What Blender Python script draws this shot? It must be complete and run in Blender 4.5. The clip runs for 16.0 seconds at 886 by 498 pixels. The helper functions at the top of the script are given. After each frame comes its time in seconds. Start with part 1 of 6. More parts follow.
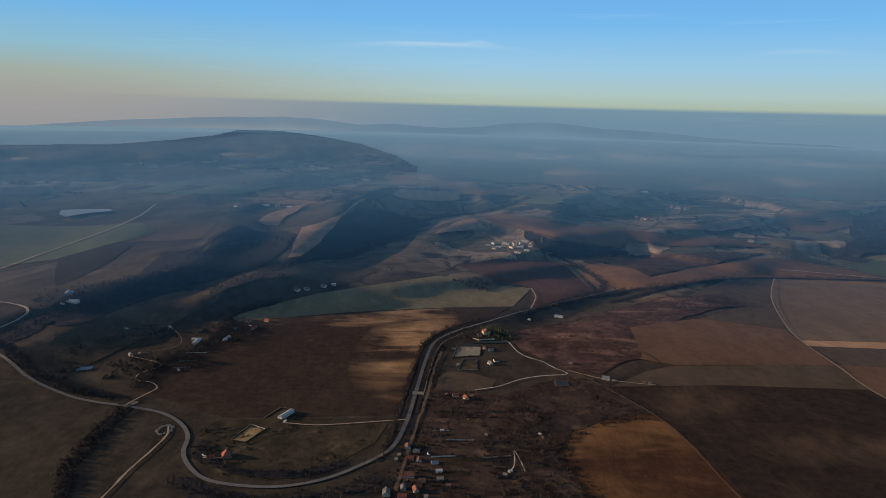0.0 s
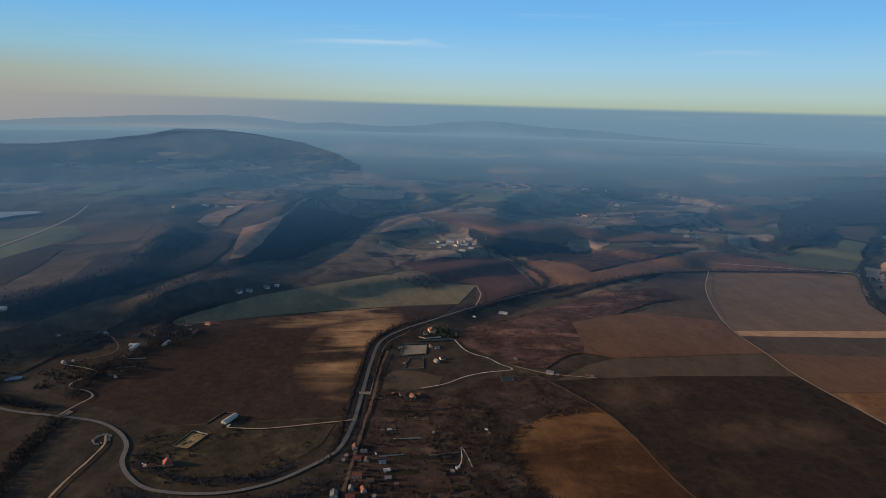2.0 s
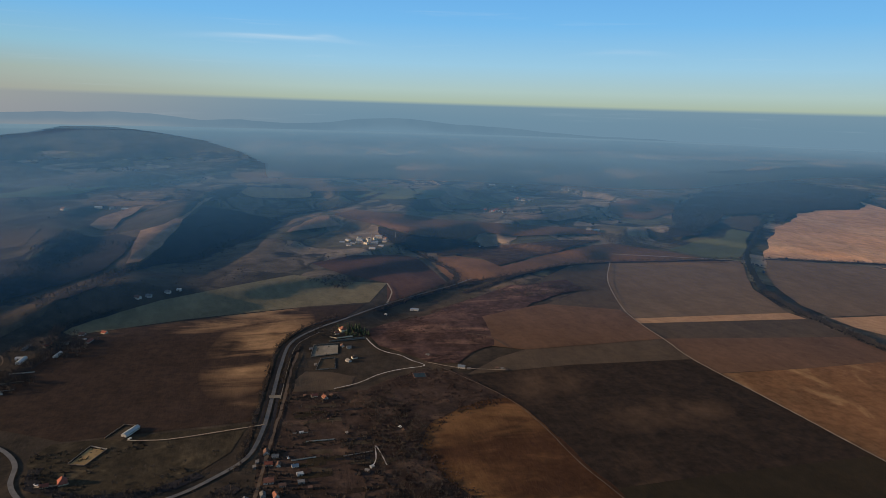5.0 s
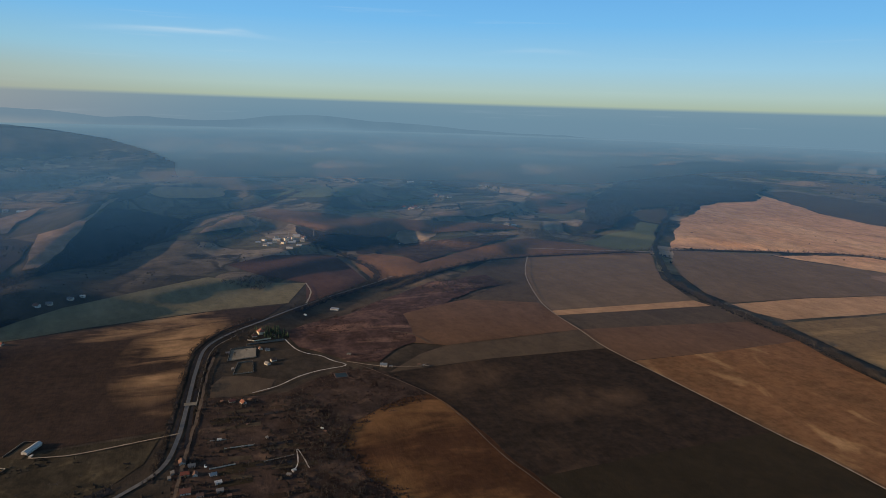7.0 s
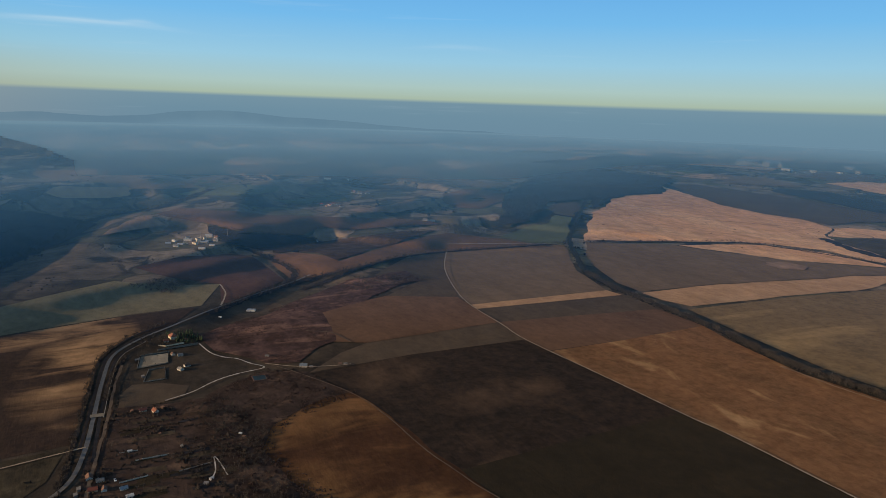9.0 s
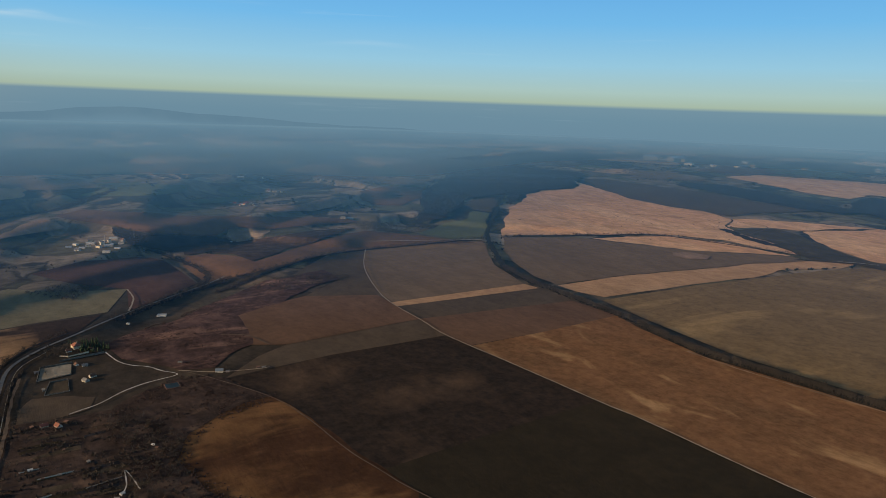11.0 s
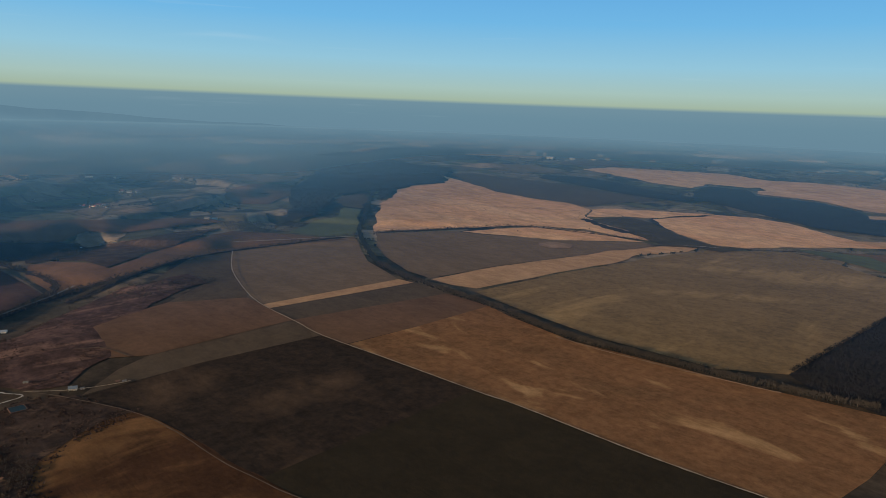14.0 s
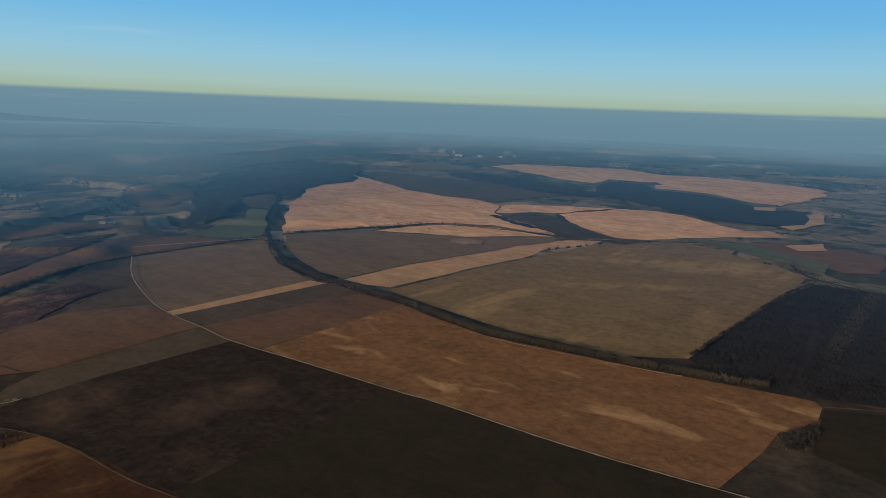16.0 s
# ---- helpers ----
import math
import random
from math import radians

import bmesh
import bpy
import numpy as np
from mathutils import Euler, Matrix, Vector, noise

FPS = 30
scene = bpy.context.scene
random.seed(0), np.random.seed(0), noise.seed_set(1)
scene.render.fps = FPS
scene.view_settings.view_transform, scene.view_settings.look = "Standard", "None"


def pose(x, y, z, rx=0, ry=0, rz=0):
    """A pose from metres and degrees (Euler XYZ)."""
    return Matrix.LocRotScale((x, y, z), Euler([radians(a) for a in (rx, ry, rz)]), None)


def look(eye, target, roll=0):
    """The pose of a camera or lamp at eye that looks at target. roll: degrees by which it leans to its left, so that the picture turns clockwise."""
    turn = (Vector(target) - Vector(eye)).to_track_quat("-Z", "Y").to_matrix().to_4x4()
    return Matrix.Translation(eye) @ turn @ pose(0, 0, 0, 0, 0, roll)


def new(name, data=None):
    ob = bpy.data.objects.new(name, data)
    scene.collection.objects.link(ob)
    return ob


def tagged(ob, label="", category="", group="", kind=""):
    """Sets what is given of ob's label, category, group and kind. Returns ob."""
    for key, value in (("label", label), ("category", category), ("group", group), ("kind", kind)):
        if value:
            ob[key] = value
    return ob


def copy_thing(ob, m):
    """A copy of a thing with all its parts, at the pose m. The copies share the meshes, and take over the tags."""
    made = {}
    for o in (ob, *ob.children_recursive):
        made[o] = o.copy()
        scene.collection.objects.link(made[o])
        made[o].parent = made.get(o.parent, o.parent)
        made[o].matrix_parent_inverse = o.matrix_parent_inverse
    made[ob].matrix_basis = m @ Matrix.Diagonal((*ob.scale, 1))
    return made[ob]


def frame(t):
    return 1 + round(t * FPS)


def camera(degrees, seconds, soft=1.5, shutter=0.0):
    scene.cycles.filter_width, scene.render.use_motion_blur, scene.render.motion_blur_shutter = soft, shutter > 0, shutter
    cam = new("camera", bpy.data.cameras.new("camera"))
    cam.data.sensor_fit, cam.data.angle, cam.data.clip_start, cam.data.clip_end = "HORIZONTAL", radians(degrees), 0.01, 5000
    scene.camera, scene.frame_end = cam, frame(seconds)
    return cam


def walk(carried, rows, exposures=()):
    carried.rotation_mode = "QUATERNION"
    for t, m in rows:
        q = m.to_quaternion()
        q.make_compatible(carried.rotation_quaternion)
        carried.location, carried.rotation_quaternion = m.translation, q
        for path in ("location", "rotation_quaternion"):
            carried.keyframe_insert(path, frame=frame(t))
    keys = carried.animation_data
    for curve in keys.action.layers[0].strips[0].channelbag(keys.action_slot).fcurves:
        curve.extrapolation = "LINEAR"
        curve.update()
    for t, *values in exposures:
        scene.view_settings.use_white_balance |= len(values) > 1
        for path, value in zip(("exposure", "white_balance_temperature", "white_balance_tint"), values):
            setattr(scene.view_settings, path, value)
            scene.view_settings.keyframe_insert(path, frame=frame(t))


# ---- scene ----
cam = camera(66.28, 16.0, 0.65)
EYE = 300.0
# seconds, drift in x, y, z, then yaw, pitch and lean of a hovering turn
ROWS = [
    (0.0, 0.0, 0.0, 0.0, 0.0, -11.28, -1.59), (0.5, 0.0, -0.5, 0.2, -1.16, -11.27, -1.62),
    (1.0, 0.1, -0.9, 0.4, -2.35, -11.28, -1.66), (1.5, 0.2, -1.3, 0.5, -3.53, -11.27, -1.69),
    (2.0, 0.3, -1.7, 0.7, -4.73, -11.28, -1.69), (2.5, 0.4, -2.0, 0.9, -5.93, -11.29, -1.71),
    (3.0, 0.6, -2.2, 1.0, -7.1, -11.29, -1.72), (3.5, 0.8, -2.4, 1.1, -8.31, -11.3, -1.72),
    (4.0, 1.1, -2.5, 1.3, -9.51, -11.31, -1.73), (6.5, 2.4, -2.6, 1.8, -17.54, -11.34, -1.84),
    (7.0, 2.7, -2.5, 1.9, -19.27, -11.36, -1.85), (7.5, 3.0, -2.3, 1.9, -21.0, -11.39, -1.85),
    (8.0, 3.3, -2.1, 2.0, -22.73, -11.43, -1.87), (8.5, 3.6, -1.9, 2.1, -24.47, -11.47, -1.9),
    (9.0, 3.8, -1.6, 2.2, -26.2, -11.49, -1.94), (11.5, 4.9, 0.1, 2.5, -34.92, -11.53, -2.1),
    (12.0, 5.1, 0.5, 2.5, -36.72, -11.54, -2.16), (12.5, 5.2, 1.0, 2.6, -38.56, -11.55, -2.22),
    (13.0, 5.3, 1.5, 2.7, -40.4, -11.54, -2.23), (13.5, 5.3, 2.0, 2.7, -42.25, -11.52, -2.22),
    (14.0, 5.3, 2.5, 2.8, -44.11, -11.5, -2.19), (14.5, 5.2, 3.1, 2.9, -46.01, -11.46, -2.19),
    (15.0, 5.1, 3.6, 2.9, -47.88, -11.44, -2.17), (15.5, 5.0, 4.2, 3.0, -49.79, -11.41, -2.17),
    (16.0, 4.8, 4.8, 3.1, -51.73, -11.38, -2.17),
]
walk(cam, [(t, pose(x, y, EYE + z, 0, 0, yaw) @ pose(0, 0, 0, 90 + pitch, 0, 0) @ pose(0, 0, 0, 0, 0, -lean))
           for t, x, y, z, yaw, pitch, lean in ROWS],
     [(0.0, 0.0, 6500, 10.0), (8.0, 0.0, 6500, 6.0), (16.0, -0.09, 6500, 1.0)])

# ---- world and sun ----
SUN_AZ, SUN_EL = -84.0, 11.0          # degrees right of straight ahead, and above the horizon


def nd(tree, kind, **kw):
    n = tree.nodes.new(kind)
    for key, value in kw.items():
        if key.startswith("i_"):
            n.inputs[key[2:].replace("_", " ")].default_value = value
        elif key.startswith("n_"):
            n.inputs[int(key[2:])].default_value = value
        else:
            setattr(n, key, value)
    return n


def ramp(tree, fac, stops):
    r = nd(tree, "ShaderNodeValToRGB")
    el = r.color_ramp.elements
    while len(el) < len(stops):
        el.new(0.5)
    for e, (p, c) in zip(el, stops):
        e.position, e.color = p, (*c, 1)
    tree.links.new(fac, r.inputs[0])
    return r.outputs[0]


def math_node(tree, op, a, b=None, clamp=False):
    n = nd(tree, "ShaderNodeMath", operation=op, use_clamp=clamp)
    for i, v in enumerate((a, b)):
        if v is None:
            continue
        if isinstance(v, (int, float)):
            n.inputs[i].default_value = v
        else:
            tree.links.new(v, n.inputs[i])
    return n.outputs[0]


def mix_node(tree, fac, a, b, blend="MIX"):
    n = nd(tree, "ShaderNodeMix", data_type="RGBA", blend_type=blend)
    for sock, v in ((n.inputs[0], fac), (n.inputs[6], a), (n.inputs[7], b)):
        if isinstance(v, (int, float)):
            sock.default_value = v
        elif isinstance(v, tuple):
            sock.default_value = (*v, 1)
        else:
            tree.links.new(v, sock)
    return n.outputs[2]


def make_world():
    world = bpy.data.worlds.new("winter_sky")
    world.use_nodes = True
    scene.world = world
    t = world.node_tree
    t.nodes.clear()
    sky = nd(t, "ShaderNodeTexSky", sky_type="NISHITA", sun_disc=False, sun_elevation=radians(SUN_EL),
             sun_rotation=radians(SUN_AZ), altitude=300, air_density=1.2, dust_density=2.0, ozone_density=1.5)
    coord = nd(t, "ShaderNodeTexCoord")
    sep = nd(t, "ShaderNodeSeparateXYZ")
    t.links.new(coord.outputs["Generated"], sep.inputs[0])
    z = sep.outputs[2]
    # clear air over a bank of haze that ends sharply just above the horizon
    up = math_node(t, "DIVIDE", math_node(t, "ADD", z, 0.04), 0.24, True)
    clear = ramp(t, up, [(0.0, (0.15, 0.25, 0.345)), (0.14, (0.16, 0.268, 0.36)), (0.212, (0.18, 0.287, 0.372)),
                         (0.232, (0.40, 0.49, 0.40)), (0.30, (0.42, 0.56, 0.54)), (0.45, (0.33, 0.58, 0.76)),
                         (0.68, (0.19, 0.49, 0.84)), (1.0, (0.12, 0.38, 0.80))])
    # the haze glows towards the sun
    glow = ramp(t, up, [(0.0, (0.29, 0.30, 0.31)), (0.14, (0.34, 0.33, 0.33)), (0.24, (0.36, 0.36, 0.33)),
                        (0.34, (0.36, 0.42, 0.37)), (0.48, (0.27, 0.50, 0.62)), (0.7, (0.16, 0.45, 0.80)), (1.0, (0.11, 0.36, 0.78))])
    side = nd(t, "ShaderNodeMapRange", interpolation_type="SMOOTHSTEP")
    side.inputs[1].default_value, side.inputs[2].default_value = 0.12, -0.55
    t.links.new(sep.outputs[0], side.inputs[0])
    low = mix_node(t, side.outputs[0], clear, glow)
    # thin streaks of ice cloud
    mp = nd(t, "ShaderNodeMapping")
    mp.inputs["Scale"].default_value = (2.2, 2.2, 60.0)
    t.links.new(coord.outputs["Generated"], mp.inputs[0])
    streak = nd(t, "ShaderNodeTexNoise", i_Scale=1.6, i_Detail=5.0, i_Roughness=0.6)
    t.links.new(mp.outputs[0], streak.inputs[0])
    wisp = nd(t, "ShaderNodeMapRange", interpolation_type="SMOOTHSTEP")
    wisp.inputs[1].default_value, wisp.inputs[2].default_value, wisp.inputs[4].default_value = 0.60, 0.82, 0.16
    t.links.new(streak.outputs[0], wisp.inputs[0])
    cloud = wisp.outputs[0]
    for az, el, wide, tall, amount in ((-1.4, 5.52, 9.4, 0.17, 0.42), (2.4, 5.75, 2.4, 0.18, 0.25), (26.5, 5.05, 6.0, 0.16, 0.14)):
        azn = math_node(t, "ARCTAN2", sep.outputs[0], sep.outputs[1])
        da = math_node(t, "DIVIDE", math_node(t, "SUBTRACT", azn, radians(az)), radians(wide) / 2)
        wob = math_node(t, "MULTIPLY", math_node(t, "SUBTRACT", streak.outputs[0], 0.5), 0.012)
        bow = math_node(t, "MULTIPLY", math_node(t, "MULTIPLY", da, da), -0.0022)
        de = math_node(t, "DIVIDE", math_node(t, "SUBTRACT", math_node(t, "ADD", z, math_node(t, "SUBTRACT", wob, bow)), math.sin(radians(el))), radians(tall))
        g = math_node(t, "EXPONENT", math_node(t, "MULTIPLY", math_node(t, "ADD", math_node(t, "MULTIPLY", da, da), math_node(t, "MULTIPLY", de, de)), -1.0))
        cloud = math_node(t, "ADD", cloud, math_node(t, "MULTIPLY", g, amount))
    low = mix_node(t, cloud, low, (0.62, 0.74, 0.84))
    high = mix_node(t, 1.0, sky.outputs[0], (0.125, 0.13, 0.14), "MULTIPLY")
    blend = nd(t, "ShaderNodeMapRange", interpolation_type="SMOOTHSTEP")
    blend.inputs[1].default_value, blend.inputs[2].default_value = 0.17, 0.42
    t.links.new(z, blend.inputs[0])
    bg = nd(t, "ShaderNodeBackground", i_Strength=1.0)
    t.links.new(mix_node(t, blend.outputs[0], low, high), bg.inputs[0])
    t.links.new(bg.outputs[0], nd(t, "ShaderNodeOutputWorld").inputs[0])


make_world()
sun = new("sun", bpy.data.lights.new("sun", "SUN"))
sun.data.energy, sun.data.angle, sun.data.color = 6.5, radians(0.6), (1.0, 0.70, 0.44)
a, e = radians(SUN_AZ), radians(SUN_EL)
sun.matrix_world = look(1000 * Vector((math.sin(a) * math.cos(e), math.cos(a) * math.cos(e), math.sin(e))), (0, 0, 0))

# ---- materials ----


def material(name, rough=0.9, spec=0.2, metal=0.0):
    m = bpy.data.materials.new(name)
    m.use_nodes = True
    t = m.node_tree
    b = t.nodes["Principled BSDF"]
    b.inputs["Roughness"].default_value, b.inputs["Metallic"].default_value = rough, metal
    b.inputs["Specular IOR Level"].default_value = spec
    return m, t, b


def noise_fac(t, scale, detail=4.0, rough=0.6, stretch=None, turn=0.0, lo=0.35, hi=0.65, warp=0.0):
    coord = nd(t, "ShaderNodeTexCoord")
    src = coord.outputs["Object"]
    if stretch:
        mp = nd(t, "ShaderNodeMapping")
        mp.inputs["Rotation"].default_value = (0, 0, radians(turn))
        mp.inputs["Scale"].default_value = stretch
        t.links.new(src, mp.inputs[0])
        src = mp.outputs[0]
    n = nd(t, "ShaderNodeTexNoise", i_Scale=scale, i_Detail=detail, i_Roughness=rough, i_Distortion=warp)
    t.links.new(src, n.inputs[0])
    r = nd(t, "ShaderNodeMapRange", interpolation_type="SMOOTHSTEP")
    r.inputs[1].default_value, r.inputs[2].default_value = lo, hi
    t.links.new(n.outputs[0], r.inputs[0])
    return r.outputs[0]


def bump(t, b, height, strength=0.4, distance=0.3):
    n = nd(t, "ShaderNodeBump", i_Strength=strength, i_Distance=distance)
    t.links.new(height, n.inputs["Height"])
    t.links.new(n.outputs[0], b.inputs["Normal"])


def soil(name, base, pale, dark, patch=0.012, turn=0.0, rows=0.12, amount=0.6, cut=(0.52, 0.72), stretch=(1, 1, 1), mottle=0.32, pale_ovals=(), bright=None):
    """Farmland: a base colour, pale and dark patches of tens of metres, tilled rows and clods."""
    m, t, b = material(name, 0.95, 0.08)
    p = noise_fac(t, patch, 5.0, 0.55, stretch, turn, cut[0], cut[1], 0.6)
    for x, y, rx, ry, turned in pale_ovals:
        # a pale oval stretch with frayed edges
        at = nd(t, "ShaderNodeMapping", vector_type="TEXTURE")
        at.inputs["Location"].default_value, at.inputs["Rotation"].default_value, at.inputs["Scale"].default_value = (x, y, 0), (0, 0, radians(turned)), (rx, ry, 1000)
        t.links.new(nd(t, "ShaderNodeTexCoord").outputs["Object"], at.inputs[0])
        far = nd(t, "ShaderNodeVectorMath", operation="LENGTH")
        t.links.new(at.outputs[0], far.inputs[0])
        ball = math_node(t, "SUBTRACT", 1.0, far.outputs["Value"], True)
        fray = noise_fac(t, patch * 2.2, 6.0, 0.62, stretch, turn, 0.34, 0.60, 0.8)
        p = math_node(t, "MAXIMUM", p, math_node(t, "MULTIPLY", math_node(t, "POWER", ball, 0.6), fray))
    d = noise_fac(t, patch * 0.55, 4.0, 0.6, (1.0, 0.7, 1), turn + 40, 0.48, 0.68, 0.4)
    fine = noise_fac(t, 0.35, 6.0, 0.7, (1, 0.12, 1), turn, 0.3, 0.7)
    grit = noise_fac(t, 0.09, 8.0, 0.72, None, 0, 0.28, 0.72)
    c = mix_node(t, math_node(t, "MULTIPLY", d, 0.7), base, dark)
    c = mix_node(t, math_node(t, "MULTIPLY", p, amount), c, bright or pale)
    c = mix_node(t, rows, c, mix_node(t, fine, dark, pale))
    c = mix_node(t, 0.24, c, mix_node(t, grit, dark, pale))
    mott = nd(t, "ShaderNodeMapRange")
    mott.inputs[1].default_value, mott.inputs[2].default_value = 0.0, 1.0
    mott.inputs[3].default_value, mott.inputs[4].default_value = 1 - mottle, 1 + mottle
    t.links.new(noise_fac(t, 0.033, 9.0, 0.74, (1, 0.6, 1), turn + 15, 0.30, 0.70, 0.3), mott.inputs[0])
    c = mix_node(t, 1.0, c, mott.outputs[0], "MULTIPLY")
    t.links.new(c, b.inputs["Base Color"])
    bump(t, b, math_node(t, "ADD", grit, math_node(t, "MULTIPLY", fine, 0.5)), 0.35, 0.5)
    return m


def plain(name, c1, c2, scale=0.5, rough=0.85, spec=0.2, metal=0.0, bumpy=0.2, vary=0.15):
    """A surface of two near shades, with grain and with a little difference from object to object."""
    m, t, b = material(name, rough, spec, metal)
    f = noise_fac(t, scale, 6.0, 0.65, None, 0, 0.3, 0.7)
    f2 = noise_fac(t, scale * 6, 3.0, 0.6, None, 0, 0.3, 0.7)
    c = mix_node(t, f, c1, c2)
    c = mix_node(t, math_node(t, "MULTIPLY", f2, 0.3), c, tuple(0.5 * (u + v) * 0.8 for u, v in zip(c1, c2)))
    info = nd(t, "ShaderNodeObjectInfo")
    hsv = nd(t, "ShaderNodeHueSaturation")
    val = nd(t, "ShaderNodeMapRange")
    val.inputs[3].default_value, val.inputs[4].default_value = 1 - vary, 1 + vary
    t.links.new(info.outputs["Random"], val.inputs[0])
    t.links.new(val.outputs[0], hsv.inputs["Value"])
    t.links.new(c, hsv.inputs["Color"])
    t.links.new(hsv.outputs[0], b.inputs["Base Color"])
    if bumpy:
        bump(t, b, f2, bumpy, 0.1)
    return m


def twigs(name, c1, c2):
    """Bark and bare twigs, each tree of a belt a little different."""
    m, t, b = material(name, 0.95, 0.1)
    geo = nd(t, "ShaderNodeNewGeometry")
    f = noise_fac(t, 0.02, 4.0, 0.6, None, 0, 0.35, 0.65)
    mixed = math_node(t, "ADD", math_node(t, "MULTIPLY", geo.outputs["Random Per Island"], 0.6), math_node(t, "MULTIPLY", f, 0.4))
    t.links.new(mix_node(t, mixed, c1, c2), b.inputs["Base Color"])
    return m


def countryside(name):
    """Pasture near by; farther off a patchwork of small fields, copses and fallow land."""
    m = soil(name, (0.036, 0.028, 0.021), (0.108, 0.076, 0.049), (0.016, 0.0145, 0.0125), 0.010, 10, 0.08, 0.7, (0.5, 0.7))
    t = m.node_tree
    b = t.nodes["Principled BSDF"]
    near = b.inputs["Base Color"].links[0].from_socket
    coord = nd(t, "ShaderNodeTexCoord")
    wob = nd(t, "ShaderNodeTexNoise", i_Scale=0.006, i_Detail=4.0)
    t.links.new(coord.outputs["Object"], wob.inputs[0])
    off = nd(t, "ShaderNodeVectorMath", operation="MULTIPLY_ADD")
    off.inputs[1].default_value = (110, 110, 0)
    t.links.new(wob.outputs["Color"], off.inputs[0])
    t.links.new(coord.outputs["Object"], off.inputs[2])
    flat = nd(t, "ShaderNodeMapping")
    flat.inputs["Scale"].default_value = (1.0, 0.62, 0.0)
    flat.inputs["Rotation"].default_value = (0, 0, radians(25))
    t.links.new(off.outputs[0], flat.inputs[0])
    cells = nd(t, "ShaderNodeTexVoronoi", i_Scale=0.0095)
    t.links.new(flat.outputs[0], cells.inputs[0])
    edges = nd(t, "ShaderNodeTexVoronoi", i_Scale=0.0095, feature="DISTANCE_TO_EDGE")
    t.links.new(flat.outputs[0], edges.inputs[0])
    pick = nd(t, "ShaderNodeSeparateColor")
    t.links.new(cells.outputs["Color"], pick.inputs[0])
    patch = ramp(t, pick.outputs[0], [(0.0, (0.040, 0.042, 0.034)), (0.18, (0.095, 0.092, 0.056)), (0.34, (0.150, 0.136, 0.078)), (0.48, (0.215, 0.155, 0.100)),
                                      (0.66, (0.270, 0.200, 0.135)), (0.80, (0.140, 0.116, 0.080)), (0.93, (0.370, 0.270, 0.180))])
    patch = mix_node(t, 0.28, patch, near)
    hedge = nd(t, "ShaderNodeMapRange")
    hedge.inputs[1].default_value, hedge.inputs[2].default_value, hedge.inputs[3].default_value, hedge.inputs[4].default_value = 0.02, 0.05, 0.75, 0.0
    t.links.new(edges.outputs["Distance"], hedge.inputs[0])
    patch = mix_node(t, math_node(t, "MULTIPLY", hedge.outputs[0], noise_fac(t, 0.006, 3.0, 0.6, None, 0, 0.45, 0.55)), patch, (0.028, 0.030, 0.026))
    wood = noise_fac(t, 0.0028, 6.0, 0.66, None, 0, 0.54, 0.60)
    patch = mix_node(t, wood, patch, (0.028, 0.032, 0.032))
    mott = nd(t, "ShaderNodeMapRange")
    mott.inputs[3].default_value, mott.inputs[4].default_value = 0.55, 1.45
    t.links.new(noise_fac(t, 0.020, 9.0, 0.74, None, 0, 0.30, 0.70, 0.3), mott.inputs[0])
    patch = mix_node(t, 1.0, patch, mott.outputs[0], "MULTIPLY")
    amount = nd(t, "ShaderNodeAttribute", attribute_name="farmed")
    t.links.new(mix_node(t, amount.outputs["Fac"], near, patch), b.inputs["Base Color"])
    return m


M_GROUND = countryside("pasture_and_far_fields")
M_DARK = soil("ploughed_dark_earth", (0.0175, 0.0125, 0.0098), (0.120, 0.072, 0.042), (0.011, 0.009, 0.008), 0.008, 62, 0.06, 0.7, (0.55, 0.74), (1, 0.55, 1), mottle=0.2, pale_ovals=((355, 600, 70, 40, 20), (300, 690, 60, 30, 30), (420, 600, 40, 30, 0)))
M_OCHRE = soil("ochre_stubble", (0.158, 0.070, 0.031), (0.410, 0.235, 0.108), (0.088, 0.042, 0.020), 0.014, -30, 0.08, 0.8, (0.55, 0.68), (1.35, 0.55, 1), mottle=0.2)
M_OCHRE_NEAR = soil("ochre_tilled_soil", (0.050, 0.022, 0.011), (0.135, 0.062, 0.025), (0.024, 0.013, 0.008), 0.010, 5, 0.10, 0.8, (0.52, 0.70), (0.6, 1.3, 1), mottle=0.25, pale_ovals=((150, 600, 70, 26, 10), (212, 595, 50, 30, 0), (140, 480, 40, 60, 0)), bright=(0.26, 0.13, 0.050))
M_BROWN = soil("brown_tilled_soil", (0.128, 0.070, 0.042), (0.205, 0.114, 0.066), (0.072, 0.042, 0.028), 0.007, 80, 0.12, 0.5, mottle=0.16)
M_GREY = soil("grey_brown_tilled_soil", (0.160, 0.105, 0.064), (0.215, 0.142, 0.086), (0.108, 0.074, 0.048), 0.005, 80, 0.08, 0.4, mottle=0.15)
M_OLIVE = soil("olive_winter_crop", (0.158, 0.102, 0.052), (0.390, 0.245, 0.108), (0.088, 0.062, 0.036), 0.008, 15, 0.08, 0.75, (0.54, 0.70), (0.35, 1.6, 1), mottle=0.16, pale_ovals=((1390, 580, 160, 35, -60), (1480, 420, 240, 90, -60), (1180, 480, 180, 30, -50)))
M_CROP = soil("dark_green_winter_crop", (0.172, 0.142, 0.080), (0.250, 0.190, 0.105), (0.105, 0.090, 0.056), 0.009, 20, 0.08, 0.6, mottle=0.2)
# dry grass; its pale tone also stands for sun on western flanks
M_DRY_SUNLIT = soil("dry_and_sun_painted_grass", (0.265, 0.165, 0.104), (0.370, 0.232, 0.145), (0.140, 0.090, 0.062), 0.012, 30, 0.06, 0.6, mottle=0.25)
